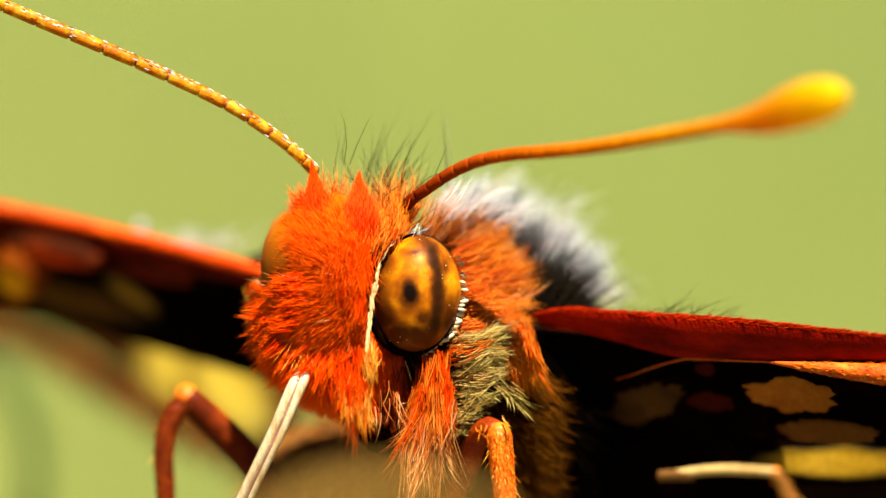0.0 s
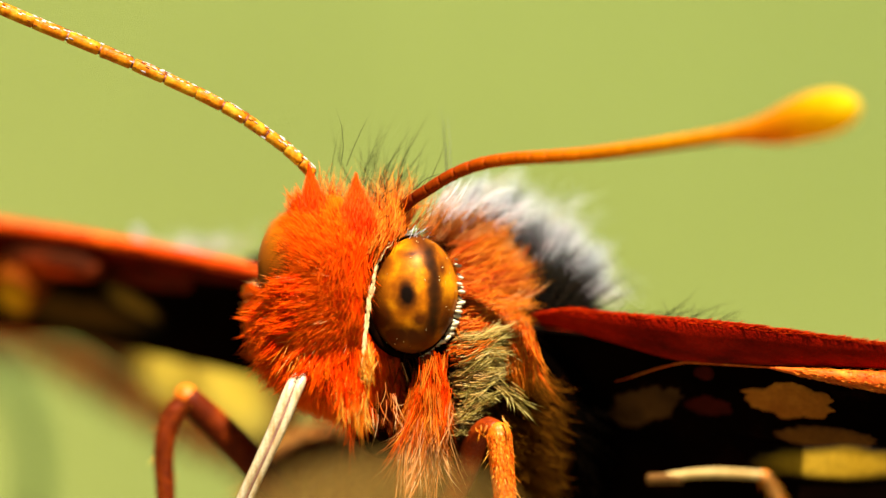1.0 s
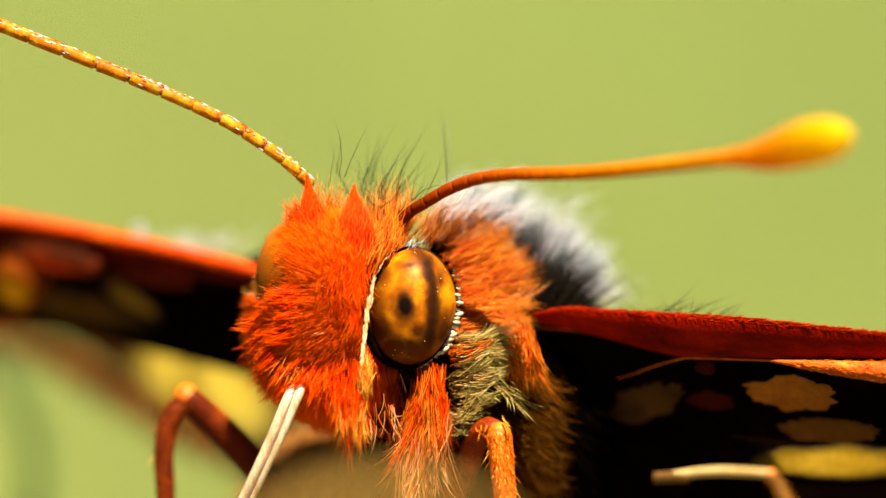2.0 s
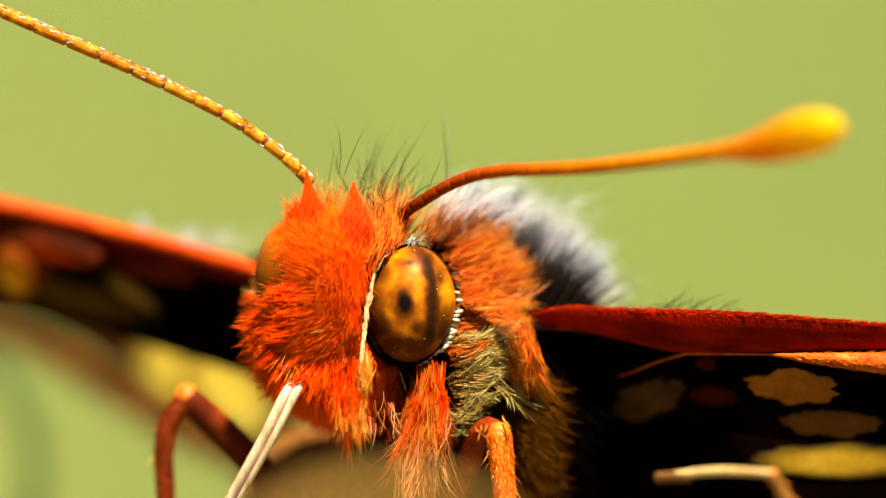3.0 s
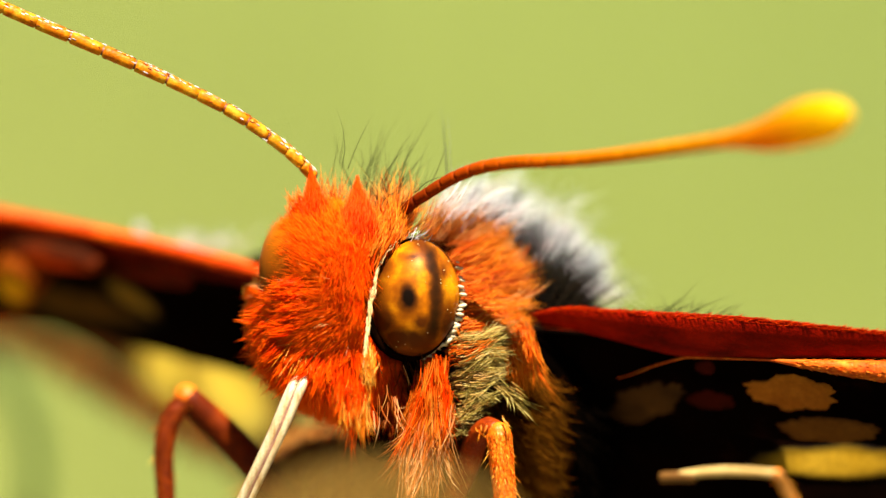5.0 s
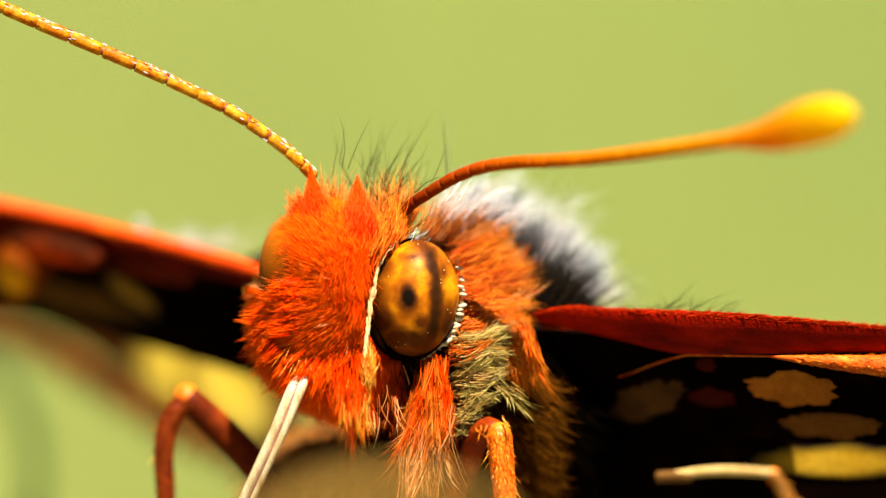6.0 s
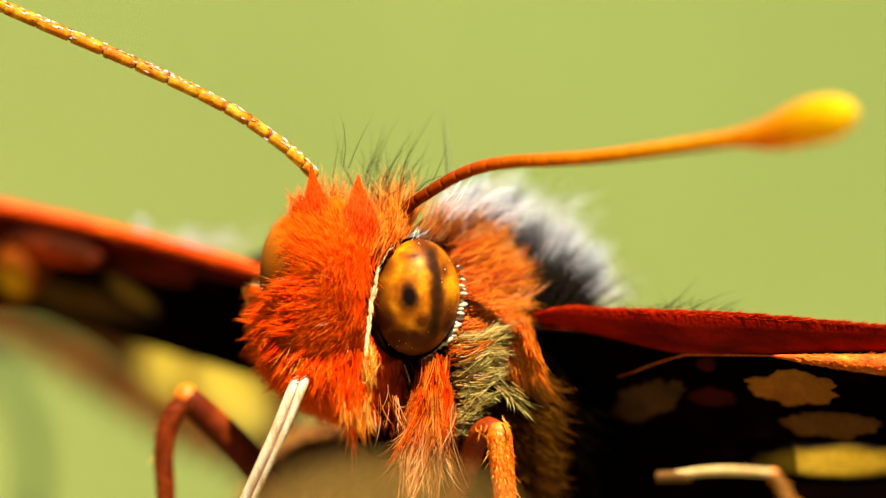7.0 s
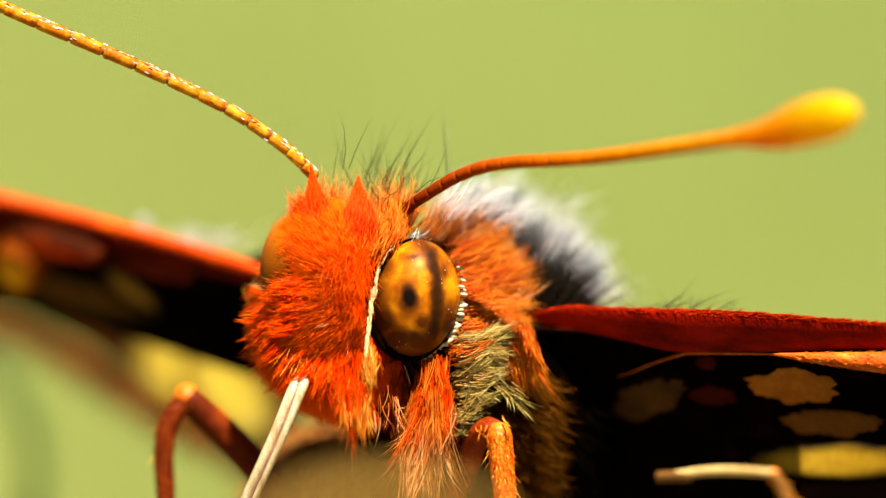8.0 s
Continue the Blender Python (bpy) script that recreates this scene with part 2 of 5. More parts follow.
SOFT_YELLOW = feathered("thinning_yellow_scales", (0.06, 0.022, 0.003), [(0.3, (0.85, 0.56, 0.03)), (0.7, (0.97, 0.78, 0.14))], 1.2)
DARK_YELLOW = feathered("yellow_scales_on_black", (0.003, 0.001, 0.0005), [(0.3, (0.42, 0.22, 0.006)), (0.7, (0.62, 0.36, 0.025))], 1.2)
SOFT_BROWN = feathered("thinning_brown_scales", (0.002, 0.001, 0.0005), [(0.3, (0.08, 0.028, 0.004)), (0.7, (0.16, 0.062, 0.008))], 2.0)
SOFT_CREAM = feathered("thinning_cream_scales", (0.02, 0.008, 0.001), [(0.3, (0.28, 0.13, 0.015)), (0.7, (0.4, 0.21, 0.035))], 2.0)
SOFT_ORANGE = feathered("thinning_orange_scales", (0.05, 0.008, 0.001), [(0.3, (0.75, 0.045, 0.001)), (0.7, (0.9, 0.09, 0.002))], 2.0)
SOFT_GOLD = feathered("thinning_golden_scales", (0.2, 0.03, 0.001), [(0.3, (0.92, 0.34, 0.004)), (0.7, (0.98, 0.5, 0.015))], 2.0)
# tan so that the unseen leaf throws warm light up at the butterfly
BOUNCE_SKIN = skin("bounce_leaf_skin", [(0.3, (0.17, 0.11, 0.035)), (0.7, (0.27, 0.2, 0.08))], 0.3, rough=0.7, fine=3.0, glow_through=0.2)
LEAF_SKIN = skin("leaf_skin", [(0.3, (0.05, 0.1, 0.015)), (0.7, (0.1, 0.16, 0.03))], 0.3, rough=0.5, fine=3.0, glow_through=0.3)
BRACT_SKIN = skin("bract_skin", [(0.3, (0.40, 0.18, 0.025)), (0.55, (0.42, 0.25, 0.055)), (0.75, (0.42, 0.31, 0.10))], 0.9, rough=0.8, fine=8.0, spec=0.1, glow_through=0.2)
BLADE_SKIN = skin("grass_blade", [(0.3, (0.10, 0.13, 0.02)), (0.7, (0.15, 0.17, 0.03))], 0.02, rough=0.55, fine=0.3, bump=0.1, glow_through=0.35)


def eye_skin(name, blots):
    """Amber compound eye: black false pupil, brown patches, a dark band and a dark lower rim, over fine facets."""
    m, n, l, p = shader(name)
    tc = n.new("ShaderNodeTexCoord")
    ns = n.new("ShaderNodeTexNoise")
    ns.inputs["Scale"].default_value, ns.inputs["Detail"].default_value = 5000.0, 3.0
    l.new(tc.outputs["Object"], ns.inputs["Vector"])
    wob = n.new("ShaderNodeVectorMath")
    wob.operation = "MULTIPLY_ADD"
    l.new(ns.outputs["Color"], wob.inputs[0])
    wob.inputs[1].default_value = (0.00012, 0.0, 0.00012)
    l.new(tc.outputs["Object"], wob.inputs[2])
    colour = ramp(n, l, noise_at(n, l, 3.2), [(0.3, (0.18, 0.040, 0.0008)), (0.5, (0.34, 0.092, 0.001)), (0.68, (0.58, 0.205, 0.002))])

    def blot(colour, x, z, rx, rz, dark, soft):
        mp = n.new("ShaderNodeMapping")
        mp.vector_type = "POINT"
        mp.inputs["Location"].default_value = (-x / rx - 0.06 / rx, 0, -z / rz - 0.06 / rz)
        mp.inputs["Scale"].default_value = (1000.0 / rx, 0, 1000.0 / rz)
        l.new(wob.outputs[0], mp.inputs[0])
        ln = n.new("ShaderNodeVectorMath")
        ln.operation = "LENGTH"
        l.new(mp.outputs[0], ln.inputs[0])
        r = n.new("ShaderNodeMapRange")
        r.inputs["From Min"].default_value, r.inputs["From Max"].default_value = 1.0 - soft, 1.0 + soft
        r.inputs["To Min"].default_value, r.inputs["To Max"].default_value = 1.0, 0.0
        l.new(ln.outputs["Value"], r.inputs["Value"])
        return mixed(n, l, r.outputs[0], colour, dark)

    for x, z, rx, rz, dark, soft in blots:
        colour = blot(colour, x, z, rx, rz, dark, soft)
    vo = n.new("ShaderNodeTexVoronoi")
    vo.inputs["Scale"].default_value = 48000.0
    l.new(tc.outputs["Object"], vo.inputs["Vector"])
    bumped(n, l, p, vo.outputs["Distance"], 0.12, 0.006)
    l.new(colour, p.inputs["Base Color"])
    p.inputs["Roughness"].default_value, p.inputs["Coat Weight"].default_value = 0.45, 0.02
    p.inputs["Coat Roughness"].default_value = 0.32
    p.inputs["Specular IOR Level"].default_value = 0.05
    return m


# where the eye's dark marks lie on it (mm right, mm up, half width, half height), their colour and softness
BROWN, BLACKISH = (0.075, 0.016, 0.001), (0.008, 0.003, 0.001)
BAND = ((0.03, 0.72), (0.12, 0.62), (0.19, 0.50), (0.235, 0.37), (0.26, 0.24), (0.272, 0.10), (0.272, -0.04), (0.26, -0.18), (0.24, -0.31), (0.20, -0.43), (0.14, -0.54))
EYE_BLOTS = [
    (-0.50, -0.05, 0.19, 0.55, BROWN, 0.6), (-0.36, 0.38, 0.12, 0.14, BROWN, 0.6), (-0.36, -0.26, 0.13, 0.15, BROWN, 0.35), (-0.20, -0.47, 0.16, 0.11, BROWN, 0.35), (-0.02, 0.50, 0.13, 0.05, BROWN, 0.8),
    (0.10, -0.28, 0.09, 0.09, BROWN, 0.5), (0.02, -0.50, 0.13, 0.10, BROWN, 0.4), (0.36, 0.32, 0.05, 0.09, BROWN, 0.7), (0.4, -0.32, 0.1, 0.3, BROWN, 0.6), (-0.10, -0.74, 0.6, 0.19, (0.09, 0.020, 0.001), 0.5)]
EYE_BLOTS += [(x, z, 0.085, 0.11, BROWN, 0.55) for x, z in BAND] + [(x, z, 0.05, 0.11, (0.02, 0.006, 0.001), 0.7) for x, z in BAND[2:9]]
EYE_BLOTS += [(-0.07, 0.01, 0.135, 0.18, BROWN, 0.5), (-0.07, 0.01, 0.09, 0.135, (0.004, 0.0015, 0.0005), 0.4)]
EYE_SKIN = eye_skin("eye_facets", EYE_BLOTS)
# far eye: the same amber with shade painted over its lower side
FAR_EYE_SKIN = eye_skin("shaded_eye_facets", [(-0.2, -0.2, 0.75, 0.75, (0.32, 0.082, 0.001), 0.5), (0.05, -0.3, 0.42, 0.5, (0.10, 0.018, 0.0006), 0.6)])


# ---- shapes (all in millimetres) ----
V = np.array


def ellipsoid(c, r, turn=(0, 0, 0), nu=40, nv=24):
    u = np.linspace(0, 2 * np.pi, nu, endpoint=False)
    w = np.linspace(0, np.pi, nv + 1)[1:-1]
    ring = [[math.sin(b) * math.cos(a), math.sin(b) * math.sin(a), math.cos(b)] for b in w for a in u]
    v = np.array(ring + [[0, 0, 1], [0, 0, -1]]) * V(r)
    e = np.array(Euler([radians(k) for k in turn]).to_matrix())
    v = v @ e.T + V(c)
    f = []
    m = nv - 1
    for i in range(m - 1):
        for j in range(nu):
            k = (j + 1) % nu
            f.append((i * nu + j, (i + 1) * nu + j, (i + 1) * nu + k, i * nu + k))
    top, bot = m * nu, m * nu + 1
    for j in range(nu):
        k = (j + 1) % nu
        f.append((top, j, k))
        f.append((bot, (m - 1) * nu + k, (m - 1) * nu + j))
    return v, f


def smooth_line(pts, n):
    """A smooth line of n points through the given ones (Catmull-Rom by chord length)."""
    p = np.array(pts, float)
    d = np.r_[0, np.cumsum(np.linalg.norm(np.diff(p, axis=0), axis=1))]
    s = np.linspace(0, d[-1], n)
    t = np.gradient(p, d, axis=0)
    out = np.empty((n, p.shape[1]))
    for i, x in enumerate(s):
        k = min(np.searchsorted(d, x, side="right") - 1, len(d) - 2)
        h = d[k + 1] - d[k]
        q = (x - d[k]) / h
        out[i] = (2 * q**3 - 3 * q**2 + 1) * p[k] + (q**3 - 2 * q**2 + q) * h * t[k] + (3 * q**2 - 2 * q**3) * p[k + 1] + (q**3 - q**2) * h * t[k + 1]
    return out


def tube(line, radii, sides=14, flat=1.0, across=(0, 0, 1)):
    """A tube along a line with one radius a point, its ends closed by small caps; flat scales it along 'across'."""
    p = np.array(line, float)
    r = np.broadcast_to(np.array(radii, float), (len(p),))
    t = np.gradient(p, axis=0)
    t /= np.linalg.norm(t, axis=1)[:, None]
    up = V(across, float)
    a = np.cross(t, up)
    a /= np.linalg.norm(a, axis=1)[:, None]
    b = np.cross(a, t)
    ang = np.linspace(0, 2 * np.pi, sides, endpoint=False)
    v = p[:, None] + r[:, None, None] * (np.cos(ang)[None, :, None] * a[:, None] + flat * np.sin(ang)[None, :, None] * b[:, None])
    n = len(p)
    v = np.concatenate([v.reshape(-1, 3), [p[0] - t[0] * r[0] * 0.5, p[-1] + t[-1] * r[-1] * 0.5]])
    f = []
    for i in range(n - 1):
        for j in range(sides):
            k = (j + 1) % sides
            f.append((i * sides + j, i * sides + k, (i + 1) * sides + k, (i + 1) * sides + j))
    for j in range(sides):
        k = (j + 1) % sides
        f.append((n * sides, k, j))
        f.append((n * sides + 1, (n - 1) * sides + j, (n - 1) * sides + k))
    return v, f


def merged(geos):
    vs, fs, o = [], [], 0
    for v, f in geos:
        vs.append(v)
        fs += [tuple(i + o for i in q) for q in f]
        o += len(v)
    return np.concatenate(vs), fs


def strands(rng, root, way, length, radius, bend=None, steps=3):
    """Tapered three-sided hairs. Returns their points, faces and how far along the hair each point lies."""
    n = len(root)
    way = way / np.linalg.norm(way, axis=1)[:, None]
    side = np.cross(way, rng.normal(size=(n, 3)))
    side /= np.linalg.norm(side, axis=1)[:, None]
    other = np.cross(way, side)
    bend = np.zeros((n, 3)) if bend is None else bend
    length, radius = np.broadcast_to(length, n), np.broadcast_to(radius, n)
    taper = [1.0, 0.92, 0.72, 0.5, 0.3][:steps] if steps > 3 else [1.0, 0.9, 0.55]
    vs, al = [], []
    for i in range(steps):
        s = i / steps
        c = root + length[:, None] * (way * s + bend * s * s)
        for k in range(3):
            a = 2 * np.pi * k / 3
            vs.append(c + (radius * taper[i])[:, None] * (math.cos(a) * side + math.sin(a) * other))
            al.append(np.full(n, s))
    vs.append(root + length[:, None] * (way + bend))
    al.append(np.ones(n))
    v = np.stack(vs, 1).reshape(-1, 3)
    al = np.stack(al, 1).reshape(-1)
    m = 3 * steps + 1
    quad = [(i * 3 + k, i * 3 + (k + 1) % 3, (i + 1) * 3 + (k + 1) % 3, (i + 1) * 3 + k) for i in range(steps - 1) for k in range(3)]
    tip = [((steps - 1) * 3 + k, (steps - 1) * 3 + (k + 1) % 3, m - 1) for k in range(3)]
    f = [tuple(o + i for i in q) for o in range(0, n * m, m) for q in quad + tip]
    return v, f, al


def on_ellipsoid(rng, n, c, r, turn=(0, 0, 0), keep=None):
    """Even random places on an ellipsoid, with their normals."""
    u = rng.normal(size=(n * 3, 3))
    u /= np.linalg.norm(u, axis=1)[:, None]
    e = np.array(Euler([radians(k) for k in turn]).to_matrix())
    p, q = (u * V(r)) @ e.T + V(c), (u / V(r)) @ e.T
    q /= np.linalg.norm(q, axis=1)[:, None]
    if keep is not None:
        ok = keep(p, q)
        p, q = p[ok], q[ok]
    return p[:n], q[:n]


def tuft(rng, n, base, base_r, tip, tip_r, radius, curl=0.1, short=0.7):
    """A tuft: hairs from a flat round patch that run together, or apart, towards the tip."""
    base, tip = V(base, float), V(tip, float)
    d = rng.normal(size=(n, 3)) * 0.5
    base_r, tip_r = V(base_r, float), V(tip_r, float)
    root = base + d * base_r
    end = tip + d * tip_r + rng.normal(size=(n, 3)) * tip_r * 0.3
    way = (end - root) * rng.uniform(short, 1.02, (n, 1))
    length = np.linalg.norm(way, axis=1)
    return strands(rng, root, way, length, radius * rng.uniform(0.6, 1.2, n), rng.normal(size=(n, 3)) * curl)


def hair_lines(rng, lines, radius):
    """Tapered three-sided hairs along given middle lines, an array of hairs x points x 3."""
    n, m, _ = lines.shape
    t = np.gradient(lines, axis=1)
    t /= np.linalg.norm(t, axis=2)[..., None] + 1e-9
    side = np.cross(t, rng.normal(size=(n, 1, 3)))
    side /= np.linalg.norm(side, axis=2)[..., None] + 1e-9
    other = np.cross(t, side)
    s = np.linspace(0, 1, m)
    r = np.broadcast_to(radius, n)[:, None] * (1 - 0.75 * s**1.6)[None]
    rings = [lines + r[..., None] * (math.cos(a) * side + math.sin(a) * other) for a in (0, 2 * math.pi / 3, 4 * math.pi / 3)]
    v = np.stack(rings, 2)[:, :-1].reshape(n, -1, 3)
    v = np.concatenate([v, lines[:, -1:]], 1)
    al = np.r_[np.repeat(s[:-1], 3), 1.0]
    k = 3 * (m - 1)
    quad = [(i * 3 + a, i * 3 + (a + 1) % 3, (i + 1) * 3 + (a + 1) % 3, (i + 1) * 3 + a) for i in range(m - 2) for a in range(3)]
    tip = [((m - 2) * 3 + a, (m - 2) * 3 + (a + 1) % 3, k) for a in range(3)]
    f = [tuple(o + i for i in q) for o in range(0, n * (k + 1), k + 1) for q in quad + tip]
    return v.reshape(-1, 3), f, np.tile(al, n)


def combed(rng, guides, clumps, hairs, radius, start=(0.0, 0.4), reach=(0.4, 0.7), wide=0.05, deep=0.06, close=0.6, stray=0.08, frizz=0.04, points=5, wave=0.0):
    """Fur combed along neighbouring guide lines: it grows in clumps, whose hairs run together towards their tips."""
    g = np.stack([smooth_line(q, 25) for q in guides])
    n = clumps * hairs
    of = np.repeat(np.arange(clumps), hairs)
    u = rng.uniform(0, len(g) - 1.001, clumps)[of]
    s0 = rng.uniform(*start, clumps)[of] + rng.normal(0, 0.03, n)
    span = rng.uniform(*reach, clumps)[of] * rng.uniform(0.7, 1.1, n)
    t = np.linspace(0, 1, points)
    s = np.clip(s0[:, None] + span[:, None] * t, 0, 1.12) * 24
    k = np.clip(s.astype(int), 0, 23)
    fr = (s - k)[..., None]
    i = u.astype(int)[:, None]
    fu = (u - u.astype(int))[:, None, None]
    a = g[i, k] * (1 - fr) + g[i, k + 1] * fr
    b = g[i + 1, k] * (1 - fr) + g[i + 1, k + 1] * fr
    line = a * (1 - fu) + b * fu
    size = np.linalg.norm(line[:, -1] - line[:, 0], axis=1)[:, None, None]
    line = line + (rng.normal(0, 1, (clumps, 1, 3)) * V((0.03, deep, 0.03)))[of]
    line = line + rng.normal(0, wide, (n, 1, 3)) * (1 - close * t)[None, :, None]
    line = line + (rng.normal(0, stray, (clumps, 1, 3))[of] + rng.normal(0, frizz, (n, 1, 3))) * size * 2 * (t**2)[None, :, None]
    if wave:
        line[..., 2] += wave * np.sin(s / 24 * 9 + u[:, None] * 2.1 + rng.normal(0, 0.5, clumps)[of][:, None])
    return hair_lines(rng, line, radius * rng.uniform(0.6, 1.3, n))


def clumped(rng, p, way, length, per, close):
    """How far each hair bends, in its own lengths, for the hairs of one clump to meet near one tip."""
    n = len(p)
    heads = rng.choice(n, max(1, n // per), replace=False)
    tree = kdtree.KDTree(len(heads))
    for j, h in enumerate(heads):
        tree.insert(p[h], j)
    tree.balance()
    mine = heads[[tree.find(q)[1] for q in p]]
    tip = p + way * length[:, None]
    return close * (tip[mine] - tip) / length[:, None]


def joined_fur(parts):
    vs, fs, al, o = [], [], [], 0
    for v, f, a in parts:
        vs.append(v)
        al.append(a)
        fs += [tuple(i + o for i in q) for q in f]
        o += len(v)
    return np.concatenate(vs), fs, np.concatenate(al)


PIVOT = {}


def part(name, geo, material, parent, label="", pivot=None, kind=""):
    """One mesh under a thing or a part. Points are given in the butterfly's millimetres; a pivot gives the part its own origin."""
    base = V(PIVOT.get(parent.name, (0, 0, 0)) if parent else (0, 0, 0), float)
    piv = base if pivot is None else V(pivot, float)
    me = bpy.data.meshes.new(name)
    me.from_pydata(((geo[0] - piv) * MM).tolist(), [], geo[1])
    if len(geo) > 2:
        at = me.attributes.new("along", "FLOAT", "POINT")
        at.data.foreach_set("value", geo[2].astype(np.float32))
    me.polygons.foreach_set("use_smooth", [True] * len(me.polygons))
    me.materials.append(material)
    ob = new(name, me)
    PIVOT[ob.name] = tuple(piv)
    ob.parent = parent
    ob.location = (piv - base) * MM
    return tagged(ob, label=label, kind=kind)


# ---- meadow ----
def meadow():
    m, n, l, p = shader("meadow")
    c = ramp(n, l, noise_at(n, l, 0.0035, 5.0), [(0.3, (0.073, 0.100, 0.0082)), (0.5, (0.098, 0.114, 0.0108)), (0.72, (0.128, 0.131, 0.0160))])
    patch = noise_at(n, l, 0.0053, 1.0)         # broad paler and greener patches of growth
    c = mixed(n, l, 1.0, c, ramp(n, l, patch, [(0.3, (1.10, 1.08, 1.16)), (0.7, (0.76, 0.89, 0.52))]), "MULTIPLY")
    f = noise_at(n, l, 0.09, 4.0)
    l.new(mixed(n, l, 0.5, c, ramp(n, l, f, [(0.3, (0.7, 0.75, 0.6)), (0.7, (1.1, 1.08, 1.0))]), "MULTIPLY"), p.inputs["Base Color"])
    p.inputs["Roughness"].default_value = 0.9
    bumped(n, l, p, f, 0.6, 20.0)
    bm = bmesh.new()
    rings = [0.0, 0.4, 0.8, 1.2, 1.7, 2.3, 3.0, 4.0, 6.0, 10.0, 20.0, 50.0, 150.0, 400.0, 1500.0]
    old = None
    for r in rings:
        ring = []
        for k in range(64 if r else 1):
            a = 2 * math.pi * k / 64
            x, y = r * math.cos(a), r * math.sin(a)
            z = 0.02 * noise.noise((x * 1.7, y * 1.7, 0.3)) + 0.4 * noise.noise((x * 0.05, y * 0.05, 3.0)) * min(1.0, r / 20.0)
            ring.append(bm.verts.new((x, y, GROUND + z)))
        if old:
            for k in range(64):
                j = (k + 1) % 64
                if len(old) == 1:
                    bm.faces.new((old[0], ring[k], ring[j]))
                else:
                    bm.faces.new((old[k], ring[k], ring[j], old[j]))
        old = ring
    me = bpy.data.meshes.new("ground")
    bm.to_mesh(me)
    bm.free()
    me.materials.append(m)
    return tagged(new("ground", me), "sunlit yellow-green meadow ground far behind the butterfly", "ground", kind="structure")


GROUND = -0.25
meadow()


def meadow_grass():
    rng = np.random.default_rng(5)
    n = 9000
    a, d = rng.uniform(0, 2 * np.pi, n), 0.15 + abs(rng.normal(0, 1.6, n))
    x, y = d * np.cos(a), d * np.sin(a)
    root = np.stack([x, y, np.full(n, GROUND - 0.01)], 1) * 1000
    way = np.stack([rng.normal(0, 0.3, n), rng.normal(0, 0.3, n), np.ones(n)], 1)
    geo = strands(rng, root, way, rng.uniform(35, 75, n), rng.uniform(1.0, 2.2, n), rng.normal(0, 0.3, (n, 3)))
    ob = part("meadow_grass", geo, BLADE_SKIN, None, "short yellow-green grass blurred behind the butterfly", kind="stuff")
    return tagged(ob, category="grass")


meadow_grass()

# ---- butterfly ----
butterfly = tagged(new("butterfly"), "orange-furred butterfly with spread black and red wings on a leaf", "butterfly")
butterfly.empty_display_size = 0.002
butterfly.matrix_world = SPACE
R = np.random.default_rng


def unit(a):
    return a / np.linalg.norm(a, axis=1)[:, None]


HEAD_PIV = (-0.563, 0.900, -0.798)
SKULL = ((-1.230, 0.350, -0.715), (0.76, 0.68, 0.95))
EYE_C, EYE_R, EYE_TURN = V((-0.333, 0.000, -0.580)), V((0.535, 0.55, 0.71)), (0, 5, 0)
FAR_EYE = V((-1.802, 0.200, -0.194))
head = part("head", ellipsoid(*SKULL), HEAD_SKIN, butterfly, "head with dense orange-red fur", pivot=HEAD_PIV)


FOREHEAD = ((-1.227, 0.000, -0.140), (0.46, 0.36, 0.42))
part("forehead", ellipsoid(*FOREHEAD), HEAD_SKIN, head)

# two pointed tufts on the forehead: line of the core, radius at its foot, hairs
HORNS = [([(-1.412, 0.000, 0.073), (-1.492, -0.160, 0.473), (-1.538, -0.200, 0.832)], 0.22, 2600),
         ([(-1.012, -0.060, 0.007), (-0.998, -0.280, 0.406), (-0.998, -0.340, 0.698)], 0.27, 3200)]
for line, r0, n in HORNS:
    part("forehead_tuft", tube(smooth_line(line, 16), r0 * np.linspace(0.95, 0.06, 16), 16), HEAD_SKIN, head)


